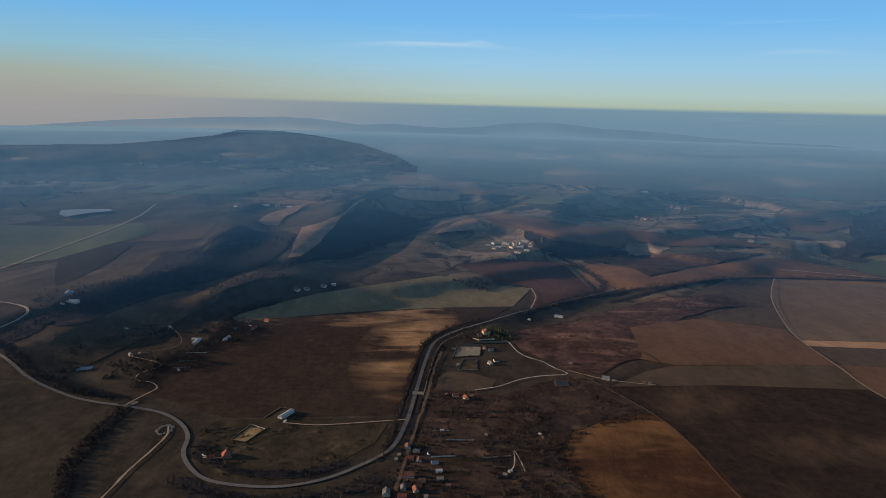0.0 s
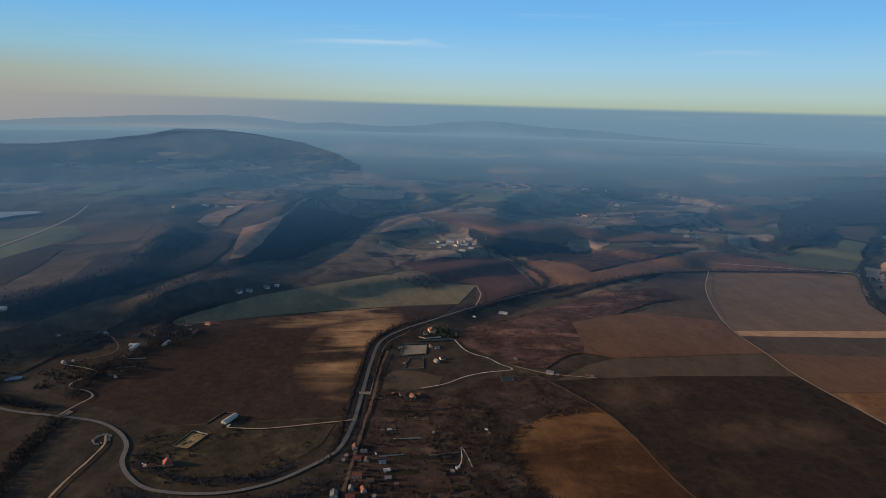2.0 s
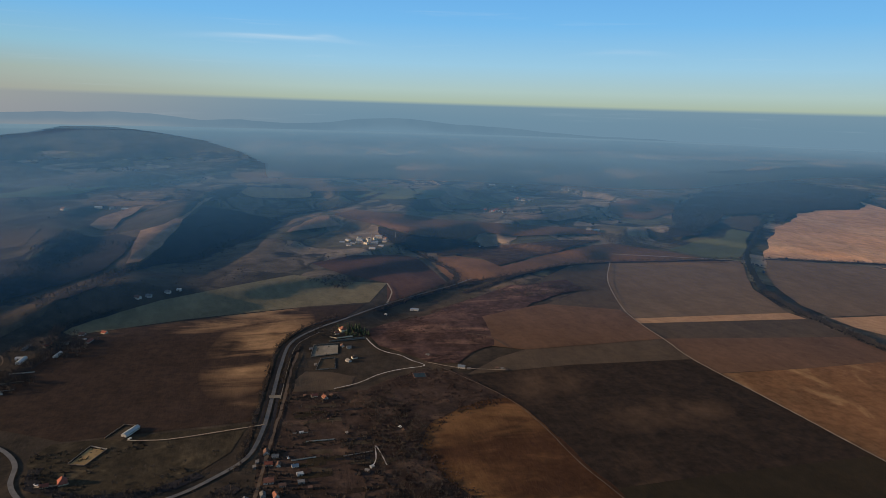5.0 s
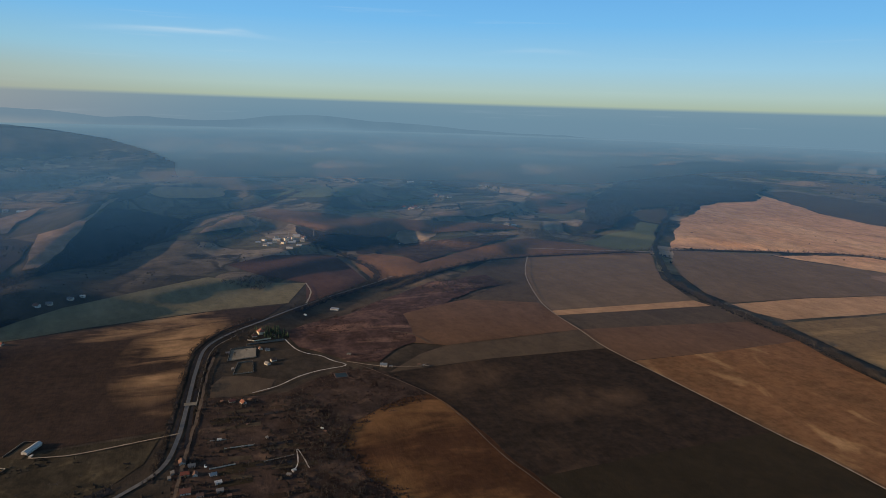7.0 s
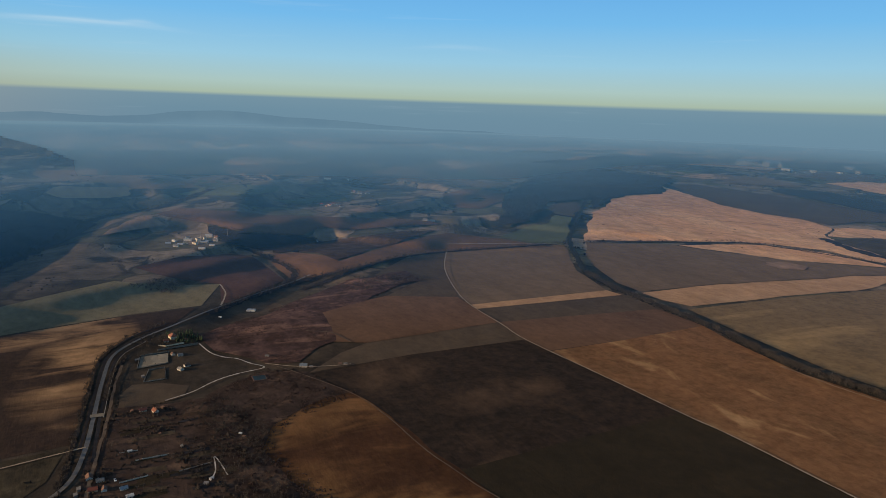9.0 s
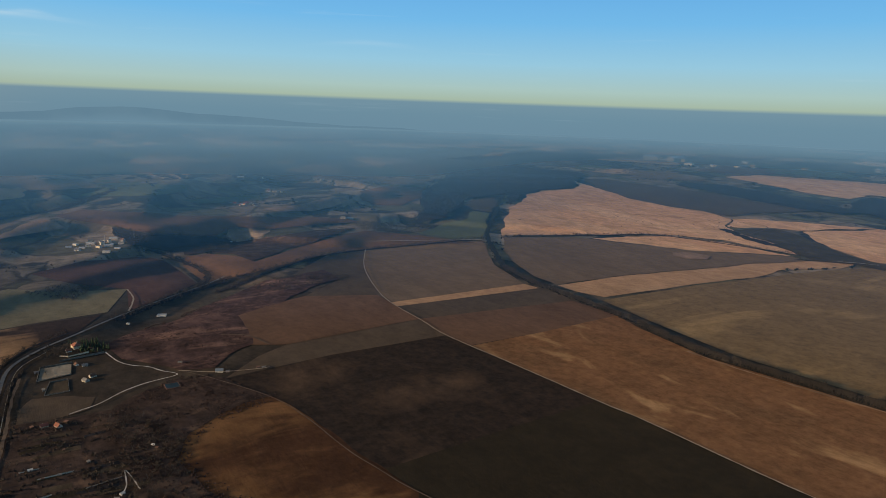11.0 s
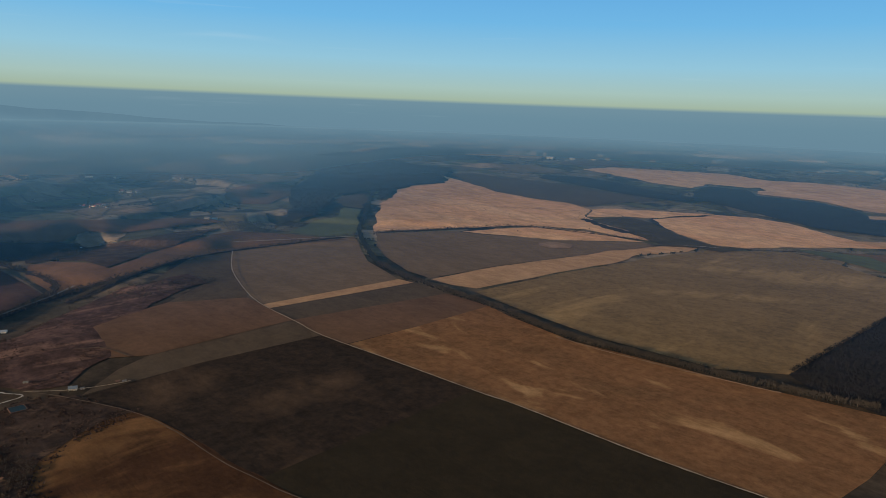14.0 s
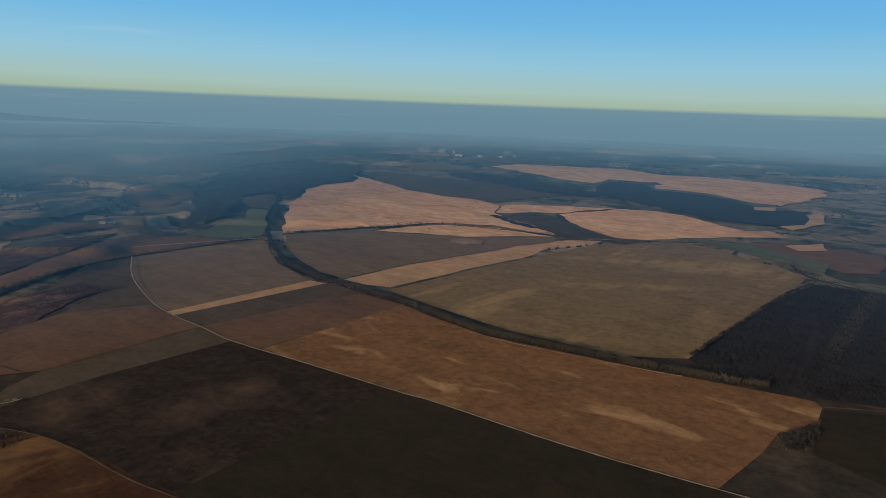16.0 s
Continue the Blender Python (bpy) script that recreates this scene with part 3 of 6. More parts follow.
# ---- fields ----
FIELDS = [
    ("grey-brown tilled field beside the tree belt", M_GREY, [(649, 1297), (964, 1296), (828, 1066), (783, 918), (510, 917), (525, 998), (579, 1156)]),
    ("narrow strip of pale tan stubble", M_TAN, [(510, 917), (783, 918), (788, 883), (507, 893)]),
    ("strip of dark fallow", M_STRIP, [(507, 893), (788, 883), (785, 795), (506, 822)]),
    ("brown tilled field beside the tree belt", M_BROWN, [(506, 822), (785, 795), (788, 700), (628, 691), (501, 692), (499, 740)]),
    ("large ochre stubble field with pale patches", M_OCHRE, [(507, 690), (628, 691), (788, 700), (772, 640), (755, 514), (788, 310), (818, 180), (831, 117), (817, 106), (760, 102), (715, 128), (662, 129), (564, 141), (545, 275), (536, 419), (514, 616)]),
    ("dark ploughed field", M_DARK, [(499, 741), (333, 743), (197, 727), (223, 659), (238, 595), (246, 515), (256, 468), (367, 476), (526, 482), (514, 616)]),
    ("brown fallow strip", M_STRIP, [(504, 822), (294, 804), (250, 780), (197, 730), (333, 743), (499, 741)]),
    ("dark olive fallow field", M_OLIVE_DARK, [(526, 482), (536, 419), (545, 275), (564, 141), (520, -40), (150, -60), (190, 300), (266, 425), (256, 468), (367, 476)]),
    ("ochre tilled slope", M_OCHRE_NEAR, [(112, 568), (132, 610), (180, 640), (221, 656), (238, 595), (246, 515), (256, 468), (266, 425), (190, 300), (150, 340), (150, 430), (121, 514)]),
    ("brown tilled field by the scrubland", M_BROWN, [(277, 965), (400, 1010), (509, 965), (504, 822), (294, 804), (253, 824), (259, 926)]),
    ("grey fallow between hedge and track", M_STRIP, [(430, 1150), (540, 1270), (649, 1293), (579, 1156), (525, 998), (509, 965), (400, 1010), (500, 1090)]),
    ("dark field with pale bands of soil", M_LEFT, [(-332, 684), (-300, 800), (-291, 929), (-154, 985), (17, 1032), (107, 1041), (66, 965), (10, 925), (-22, 868), (-30, 793), (-38, 690), (-44, 640), (-209, 622), (-265, 652)]),
    ("olive winter crop on a low ridge", M_CROP, [(-315, 955), (-209, 1094), (-100, 1180), (-3, 1250), (78, 1190), (159, 1171), (115, 1050), (17, 1036), (-154, 988), (-289, 932)]),
    ("dry grass below the walled yards", M_STRIP, [(-4, 706), (30, 704), (58, 712), (66, 740), (40, 758), (10, 764), (-2, 740)]),
    ("dry meadow inside the bend of the road", M_ROUGH, [(-215, 618), (-46, 634), (-58, 580), (-95, 530), (-140, 510), (-185, 515), (-215, 560), (-226, 590)]),
    ("large olive winter crop", M_OLIVE, [(833, 775), (1080, 768), (1267, 752), (1569, 709), (1740, 569), (1539, 258), (1294, 257), (868, 271), (815, 336), (797, 498), (812, 640)]),
    ("reddish ploughed field below the works", M_REDSOIL, [(31, 1339), (116, 1415), (213, 1417), (252, 1367), (268, 1164), (207, 1101), (143, 1044), (159, 1171), (83, 1248)]),
    ("green winter field on the western plain", M_GREEN, [(-1290, 1640), (-950, 1664), (-785, 1738), (-700, 1600), (-760, 1290), (-830, 1209), (-1100, 1300)]),
    ("brown field beyond the wood", M_BROWN, [(1832, 486), (1958, 378), (1937, 163), (1690, 140), (1640, 200)]),
    ("dark olive field by the wood", M_OLIVE_DARK, [(814, 103), (845, 49), (870, -60), (640, -60), (690, 92), (745, 98)]),
    ("far pale quarry edge", M_TAN, [(2810, 3853), (3029, 3907), (3462, 4338), (3197, 4258)]),
    ("far tan strip before the town", M_TAN, [(3538, 3496), (3952, 3628), (4095, 3180), (3785, 2988)]),
    ("far pale strip on the plain", M_GREY, [(6399, 1776), (7257, 716), (6606, 648), (5915, 1212)]),
    ("dark tilled garden ground", M_SCRUB_DARK, [(-15, 700), (76, 694), (110, 650), (112, 568), (121, 514), (110, 440), (-40, 440), (-30, 600)]),
    ("scrubby slope between gardens and field", M_SCRUB_DARK, [(76, 700), (118, 735), (150, 758), (192, 742), (221, 656), (180, 640), (132, 610), (112, 568), (121, 514), (150, 430), (150, 330), (105, 330), (92, 470), (84, 560), (66, 640)]),
    ("purple-brown scrubland", M_SCRUB, [(96, 908), (215, 1000), (300, 1060), (382, 1130), (500, 1165), (500, 1095), (427, 1050), (354, 985), (275, 955), (256, 835), (193, 767), (154, 779), (105, 845)]),
    ("orange dry grass upland", M_ORANGE, [(1048, 1330), (1195, 1500), (1389, 1720), (1663, 1970), (1830, 2074), (2006, 2100), (2162, 2205), (2269, 2357), (2142, 2081), (2006, 1776), (1962, 1542), (1985, 1419), (1925, 1288), (1761, 1187), (1687, 1080), (1645, 969), (1605, 889), (1557, 855), (1548, 962), (1560, 1062), (1489, 1145), (1376, 1213), (1217, 1270)]),
    ("pale orange wedge below the upland hedge", M_ORANGE, [(1244, 1209), (1348, 1188), (1466, 1127), (1529, 1040), (1525, 947), (1527, 848), (1460, 906), (1353, 1003), (1284, 1131)]),
    ("grey winter field by the farmstead", M_GREY, [(1031, 1303), (1194, 1245), (1238, 1203), (1278, 1125), (1347, 999), (1454, 902), (1520, 844), (1506, 817), (1264, 856), (1011, 887), (835, 891), (838, 956), (885, 1079), (954, 1201)]),
    ("strip of orange dry grass", M_TAN, [(831, 883), (1008, 884), (1259, 852), (1513, 812), (1579, 736), (1506, 729), (1366, 770), (1238, 764), (1055, 777), (852, 787), (833, 833)]),
    ("orange dry grass field", M_ORANGE, [(1912, 1045), (2056, 1006), (2196, 973), (2252, 861), (2231, 761), (2138, 645), (2067, 546), (2006, 418), (1930, 494), (1784, 602), (1678, 662), (1647, 722), (1713, 833), (1784, 940)]),
    ("narrow band of orange grass on the upland", M_ORANGE, [(1917, 1278), (2010, 1234), (2119, 1100), (2202, 984), (2064, 1030), (1914, 1058), (1873, 1127), (1795, 1151), (1769, 1181)]),
    ("brown grass in a hollow of the upland", M_MEADOW, [(1719, 1135), (1793, 1138), (1878, 1109), (1846, 1023), (1775, 935), (1702, 831), (1636, 720), (1665, 662), (1570, 673), (1579, 736), (1525, 812), (1584, 874), (1645, 969)]),
    ("grey far field", M_STRIP, [(2377, 2401), (2504, 2375), (2499, 2038), (2532, 1800), (2441, 1531), (2469, 1299), (2325, 1305), (2127, 1332), (1968, 1326), (1999, 1428), (1975, 1553), (2021, 1790), (2149, 2078)]),
    ("far orange fields", M_ORANGE, [(3344, 2302), (3692, 2329), (3876, 2036), (4010, 1732), (3819, 1451), (3944, 1220), (3907, 929), (3794, 614), (3461, 557), (3046, 576), (2833, 606), (2861, 730), (3025, 927), (3041, 1074), (3030, 1175), (3344, 1261), (3278, 1324), (3262, 1506), (2967, 1437), (3009, 1636), (3207, 2020)]),
    ("small tan field by the river wood", M_TAN, [(2685, 669), (2776, 593), (2657, 577), (2596, 633)]),
    ("pale stubble patch by the river wood", M_TAN, [(2593, 460), (2756, 435), (2443, 381), (2191, 424), (2250, 471)]),
    ("narrow tan patch by the river wood", M_TAN, [(1903, 369), (2017, 317), (1910, 289), (1845, 331)]),
    ("ochre patch in a row by the river wood", M_TAN, [(2046, 540), (2116, 457), (2033, 398), (2006, 418)]),
    ("green stripe of winter wheat", M_GREEN, [(1755, 614), (1783, 584), (1708, 445), (1645, 314), (1601, 236), (1704, 253), (1749, 337), (1836, 429), (1806, 539)]),
    ("brown field behind the hedge", M_BROWN, [(279, 1158), (275, 1305), (298, 1382), (346, 1388), (390, 1348), (406, 1282), (483, 1343), (577, 1416), (700, 1498), (759, 1516), (853, 1402), (903, 1306), (926, 1280), (713, 1312), (572, 1303), (460, 1242), (360, 1185)]),
    ("dark scrub in the shallow valley", M_SCRUB_DARK, [(324, 1537), (393, 1581), (423, 1486), (515, 1516), (652, 1564), (758, 1567), (653, 1493), (560, 1407), (452, 1327), (405, 1288), (389, 1366), (349, 1400), (301, 1393)]),
    ("brown plateau field behind the works", M_BROWN, [(101, 2003), (177, 2091), (325, 1985), (405, 1894), (522, 1840), (667, 1771), (795, 1706), (802, 1647), (677, 1627), (538, 1630), (477, 1678), (406, 1578), (344, 1607), (276, 1686), (209, 1813)]),
    ("tan slopes above the hamlet", M_DRY_SUNLIT, [(646, 1963), (750, 1995), (919, 2117), (964, 2053), (871, 1949), (755, 1862), (674, 1877)]),
    ("thin tan strip above the hamlet", M_STRIP, [(661, 2669), (769, 2638), (834, 2570), (722, 2506), (659, 2570)]),
    ("purple-brown field beyond the hamlet", M_BROWN, [(1113, 2262), (1277, 2384), (1401, 2331), (1371, 2176), (1234, 2039), (1062, 1879), (990, 1916), (1005, 2047)]),
    ("green winter wheat", M_GREEN, [(862, 1423), (995, 1525), (1110, 1575), (1224, 1708), (1250, 1648), (962, 1292), (914, 1324)]),
    ("tan field beside the side valley", M_STRIP, [(1287, 1865), (1499, 1968), (1437, 1839), (1264, 1667), (1241, 1727)]),
    ("green strip behind the hamlet", M_GREEN, [(470, 2200), (572, 2228), (719, 2252), (706, 2150), (598, 2111), (497, 2114)]),
    ("tan knoll", M_DRY_SUNLIT, [(-27, 1696), (-3, 1786), (32, 1894), (77, 1965), (105, 1899), (114, 1814), (68, 1771), (15, 1733)]),
    ("tan plateau field on the western ridge", M_STRIP, [(-899, 1690), (-792, 1720), (-656, 1763), (-604, 1778), (-585, 1660), (-564, 1550), (-655, 1494), (-740, 1473), (-820, 1491)]),
    ("dark pasture in the western valley", M_MEADOW, [(-569, 959), (-473, 1006), (-427, 1108), (-373, 1168), (-355, 1027), (-388, 866), (-409, 765), (-423, 700)]),
    ("dark olive pasture on the western slope", M_OLIVE_DARK, [(-787, 1347), (-767, 1434), (-679, 1442), (-647, 1282), (-640, 1152), (-645, 1096)]),
    ("brown pasture on the western slope", M_MEADOW, [(-610, 1186), (-631, 1360), (-612, 1448), (-564, 1416), (-538, 1243), (-550, 1138), (-560, 1083)]),
    # low sun on the next two flanks is put into their colour
    ("pale flank of the valley ridge", M_DRY_SUNLIT, [(-320, 1368), (-344, 1551), (-370, 1735), (-326, 1851), (-297, 2074), (-298, 2352), (-273, 2389), (-290, 2126), (-294, 1937), (-285, 1736), (-286, 1543), (-298, 1386)]),
    ("pale flank of a western knoll", M_DRY_SUNLIT, [(-502, 1828), (-516, 1950), (-478, 2123), (-446, 2208), (-445, 2052), (-451, 1916), (-434, 1780), (-458, 1760)]),
    ("grey field below the wooded hill", M_GREEN, [(-1096, 2400), (-1109, 2662), (-1073, 2850), (-979, 2531), (-977, 2340)]),
]
UPPER = ("narrow strip", "hollow", "river wood", "green", "scrub", "pale flank", "knoll")
for k, (label, mat, outline) in enumerate(FIELDS):
    drape("field", outline, mat, label, 1 + 0.012 * k + (1.2 if any(w in label for w in UPPER) else 6 if "quarry" in label else 0), 16.0 if max(map(max, outline)) < 1700 else 30.0)

# ---- roads and tracks ----
ROAD = [(-640, 850), (-531, 776), (-457, 710), (-397, 670), (-359, 653), (-320, 644), (-280, 632), (-253, 613), (-233, 585), (-225, 553), (-211, 529), (-189, 509), (-157, 501), (-125, 502), (-95, 514), (-70, 535), (-43, 569), (-32, 621), (-26, 690), (-18, 793), (-7, 868), (24, 919), (66, 962), (123, 1020), (205, 1091), (274, 1145), (320, 1190)]
DIAG = [(655, 1305), (579, 1156), (525, 998), (508, 914), (504, 811), (500, 740), (514, 616), (528, 480), (536, 419), (545, 275), (564, 141), (590, 0)]
ribbon("road", ROAD, 4.0, M_ROAD, "winding country road of worn grey asphalt", 4, 6.0, "road", 0.02)
TRACKS = [
    (DIAG, 1.7, M_DIRT, "straight pale dirt track between the fields"),
    ([(155, 777), (180, 742), (223, 659), (238, 595), (246, 515), (256, 466), (266, 425), (300, 330)], 1.1, M_PATH, "brown dirt path along a field edge"),
    ([(40, 709), (68, 722), (93, 743), (120, 756), (152, 765), (140, 783), (128, 804), (112, 818), (100, 839), (92, 876)], 1.6, M_GRAVEL, "white gravel lane with a sharp bend"),
    ([(155, 777), (193, 752), (237, 740), (250, 740)], 1.5, M_DIRT, "dirt drive to a lone house"),
    ([(-31, 631), (-70, 622), (-118, 613), (-152, 616)], 1.7, M_DIRT, "dirt track to the barn"),
    ([(-264, 430), (-260, 479), (-258, 522), (-252, 578), (-258, 603)], 1.8, M_DIRT, "dirt track to a pile of stones"),
    ([(-320, 644), (-313, 668), (-306, 690), (-318, 705), (-338, 712), (-342, 730), (-330, 760), (-378, 784)], 1.5, M_DIRT, "dirt lane to the farmsteads"),
    ([(-378, 784), (-335, 830), (-375, 896), (-420, 890)], 1.6, M_PATH, "dirt path between the farmsteads"),
    ([(-830, 1180), (-811, 1209), (-812, 1353), (-821, 1660), (-847, 1877), (-900, 2100)], 4.0, M_DIRT, "straight road on the western plain"),
    ([(-33, 500), (-30, 534), (-22, 609), (-13, 690), (-6, 774), (2, 830)], 2.8, M_PATH, "unpaved lane beside the road"),
    ([(-205, 545), (-192, 545), (-180, 546)], 3.0, M_DIRT, "drive to the red-roofed house"),
    ([(62, 532), (68, 548), (70, 572), (73, 560), (76, 536)], 1.0, M_GRAVEL, "white gravel turn"),
    ([(-740, 1010), (-640, 985), (-600, 940), (-600, 860), (-640, 800)], 4.0, M_DIRT, "curved dirt road at the foot of the ridge"),
    ([(143, 1044), (159, 1110), (159, 1171)], 2.5, M_DIRT, "path along the red field"),
    ([(232, 880), (262, 860), (275, 815)], 2.0, M_PATH, "path beside the scrubland"),
    ([(268, 1164), (262, 1270), (252, 1367), (216, 1417)], 4.0, M_PATH, "hollow way along the red field"),
    ([(1625, 706), (1600, 745), (1570, 770)], 4.5, M_DIRT, "dirt track to the ruined farm"),
    ([(985, 1300), (945, 1310), (700, 1390)], 4.0, M_DIRT, "pale track at the field edge"),
    ([(1700, 1070), (1900, 1190), (1560, 1620)], 3.0, M_PATH, "faint track across the upland"),
    ([(820, 107), (850, 60), (880, 0)], 2.2, M_PATH, "dirt track at the wood's corner"),
]
DITCH = [(-25, 600), (-20, 690), (-12, 790), (-1, 862), (28, 908)]
ribbon("ditch", DITCH, 3.2, M_DARK_FLOOR, "dark drainage ditch beside the road", 5, 6.0, "ditch", 0.12)
ribbon("kerb", [(x + 2.8, y - 0.5) for x, y in DITCH[1:]], 0.7, M_KERB, "pale concrete kerb along the ditch", 6, 6.0, "kerb", 0.05)
ribbon("verge", [(x - 4.2, y + 1) for x, y in ROAD[17:24]], 2.6, M_DARK_FLOOR, "dark grassy verge of the road", 3, 6.0, "verge", 0.3)
for line, wide, mat, label in TRACKS:
    ribbon("track", line, wide, mat, label, 5, 4.0, "track", 0.24)

# ---- haze sheets over the far land, and the hills on the skyline ----


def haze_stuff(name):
    """A tinted sheet standing in for lit haze: its veil is denser the farther off it lies."""
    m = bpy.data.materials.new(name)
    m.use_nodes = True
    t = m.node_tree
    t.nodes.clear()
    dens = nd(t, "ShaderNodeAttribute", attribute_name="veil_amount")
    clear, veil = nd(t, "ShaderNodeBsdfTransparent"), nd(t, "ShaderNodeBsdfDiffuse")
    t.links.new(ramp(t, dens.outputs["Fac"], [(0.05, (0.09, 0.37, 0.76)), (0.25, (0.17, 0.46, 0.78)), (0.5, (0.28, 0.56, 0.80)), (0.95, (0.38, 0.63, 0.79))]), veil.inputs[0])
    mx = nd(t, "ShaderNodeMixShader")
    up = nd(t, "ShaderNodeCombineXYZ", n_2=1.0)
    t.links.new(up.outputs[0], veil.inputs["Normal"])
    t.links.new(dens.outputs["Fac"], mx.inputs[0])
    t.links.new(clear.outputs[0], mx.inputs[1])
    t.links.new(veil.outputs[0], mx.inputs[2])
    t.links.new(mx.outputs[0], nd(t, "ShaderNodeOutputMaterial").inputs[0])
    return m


M_HAZE = haze_stuff("blue_haze_sheet")


def density(ob, values):
    at = ob.data.attributes.new("veil_amount", "FLOAT", "POINT")
    at.data.foreach_set("value", np.asarray(values, np.float32).ravel())


WOODED_TOP = [(-48, -3.3), (-33, -3.0), (-25.9, -2.91), (-22.0, -2.58), (-18.6, -2.15), (-16.9, -1.71), (-13.4, -1.73), (-10.7, -2.04), (-7.0, -2.65), (-4.2, -3.51), (-2.4, -4.4)]
FLAT_TOP = [(33, -3.9), (36.9, -3.42), (39, -3.15), (40.9, -3.05), (43.5, -3.12), (46.5, -3.55), (50.5, -4.0)]
FLAT_FOOT = [(35, -3.92), (37, -4.1), (46, -4.2), (48.5, -4.02)]
WOODED_FOOT = [(-48, -5.0), (-30, -5.6), (-16, -6.3), (-12, -6.2), (-7, -5.3), (-4.2, -4.8), (-2.4, -4.42)]
_az = np.arange(-48, 100, 0.33)
# added sheet; the blue of distance is painted by its varying opacity
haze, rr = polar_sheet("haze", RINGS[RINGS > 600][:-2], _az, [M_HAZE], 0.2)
_az = _az[None]
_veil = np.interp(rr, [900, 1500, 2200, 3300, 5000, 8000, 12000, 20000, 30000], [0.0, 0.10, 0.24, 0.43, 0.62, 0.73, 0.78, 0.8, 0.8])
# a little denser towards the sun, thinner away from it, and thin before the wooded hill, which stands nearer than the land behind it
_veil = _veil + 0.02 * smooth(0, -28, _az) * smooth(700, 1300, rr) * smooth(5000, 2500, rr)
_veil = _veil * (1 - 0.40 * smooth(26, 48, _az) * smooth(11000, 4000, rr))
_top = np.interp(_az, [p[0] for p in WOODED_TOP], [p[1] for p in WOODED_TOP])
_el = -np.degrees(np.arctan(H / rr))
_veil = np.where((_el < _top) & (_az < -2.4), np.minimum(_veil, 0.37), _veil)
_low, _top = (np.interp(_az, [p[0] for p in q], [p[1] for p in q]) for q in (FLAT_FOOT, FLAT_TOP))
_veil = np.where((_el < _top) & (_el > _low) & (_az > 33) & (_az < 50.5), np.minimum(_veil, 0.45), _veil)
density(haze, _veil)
tagged(haze, "sheet standing in for thin blue haze over the far land", "haze", kind="structure")


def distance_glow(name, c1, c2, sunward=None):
    """Emission in haze colours, for the bank and for hills so far off that only their upper slopes stand out of it."""
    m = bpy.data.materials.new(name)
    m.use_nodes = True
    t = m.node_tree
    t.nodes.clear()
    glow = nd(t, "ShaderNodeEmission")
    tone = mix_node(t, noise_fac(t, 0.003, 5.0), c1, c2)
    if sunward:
        # sun glow put in as a paler tone on that side, as the sky above it
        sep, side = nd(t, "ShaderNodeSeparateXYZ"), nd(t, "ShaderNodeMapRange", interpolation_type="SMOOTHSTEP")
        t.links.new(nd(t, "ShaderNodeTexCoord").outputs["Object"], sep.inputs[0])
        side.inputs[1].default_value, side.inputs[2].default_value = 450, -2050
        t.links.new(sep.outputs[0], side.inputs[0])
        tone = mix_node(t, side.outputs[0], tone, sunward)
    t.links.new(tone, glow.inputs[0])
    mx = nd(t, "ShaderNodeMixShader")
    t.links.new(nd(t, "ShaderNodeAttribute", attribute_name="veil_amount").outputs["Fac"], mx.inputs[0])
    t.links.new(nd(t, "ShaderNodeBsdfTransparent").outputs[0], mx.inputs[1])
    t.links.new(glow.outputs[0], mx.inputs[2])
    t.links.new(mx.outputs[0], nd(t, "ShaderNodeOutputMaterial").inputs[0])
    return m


# both emit light themselves, so the haze is in their colour
M_FARHILL = distance_glow("self_lit_far_hills", (0.112, 0.200, 0.285), (0.126, 0.216, 0.298))
M_BANK = distance_glow("self_lit_haze_bank", (0.150, 0.250, 0.340), (0.158, 0.260, 0.350), (0.175, 0.268, 0.335))


def haze_bank():
    """A self-lit sheet for the haze that swallows the plain before the horizon; the wooded hill stands clear of most of
    it.
    """
    az = np.arange(-48, 100, 0.33)
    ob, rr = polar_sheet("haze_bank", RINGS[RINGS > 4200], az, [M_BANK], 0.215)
    tagged(ob, "self-lit sheet for the pale haze before the horizon", "haze", kind="structure")
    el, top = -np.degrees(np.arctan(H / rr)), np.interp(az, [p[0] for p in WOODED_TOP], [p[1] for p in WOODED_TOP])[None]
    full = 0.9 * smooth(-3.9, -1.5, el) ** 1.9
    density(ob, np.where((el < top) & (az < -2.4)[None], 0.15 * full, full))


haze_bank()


def wooded_slope(name):
    """Fields on the lower slopes, closed winter forest above, with a ragged edge between them."""
    m = soil(name, (0.072, 0.064, 0.050), (0.150, 0.115, 0.080), (0.040, 0.042, 0.038), 0.006, 0, 0.04, 0.6, (0.50, 0.62))
    t = m.node_tree
    b = t.nodes["Principled BSDF"]
    fields = b.inputs["Base Color"].links[0].from_socket
    share = nd(t, "ShaderNodeAttribute", attribute_name="woodland")
    edge = math_node(t, "ADD", share.outputs["Fac"], math_node(t, "MULTIPLY", noise_fac(t, 0.0035, 6.0, 0.66, None, 0, 0.3, 0.7), 0.7))
    cover = nd(t, "ShaderNodeMapRange", interpolation_type="SMOOTHSTEP")
    cover.inputs[1].default_value, cover.inputs[2].default_value = 0.62, 0.74
    t.links.new(edge, cover.inputs[0])
    forest = mix_node(t, noise_fac(t, 0.02, 6.0, 0.7), (0.030, 0.036, 0.036), (0.060, 0.062, 0.058))
    t.links.new(mix_node(t, cover.outputs[0], fields, forest), b.inputs["Base Color"])
    return m


M_WOODHILL = wooded_slope("wooded_hill_side")


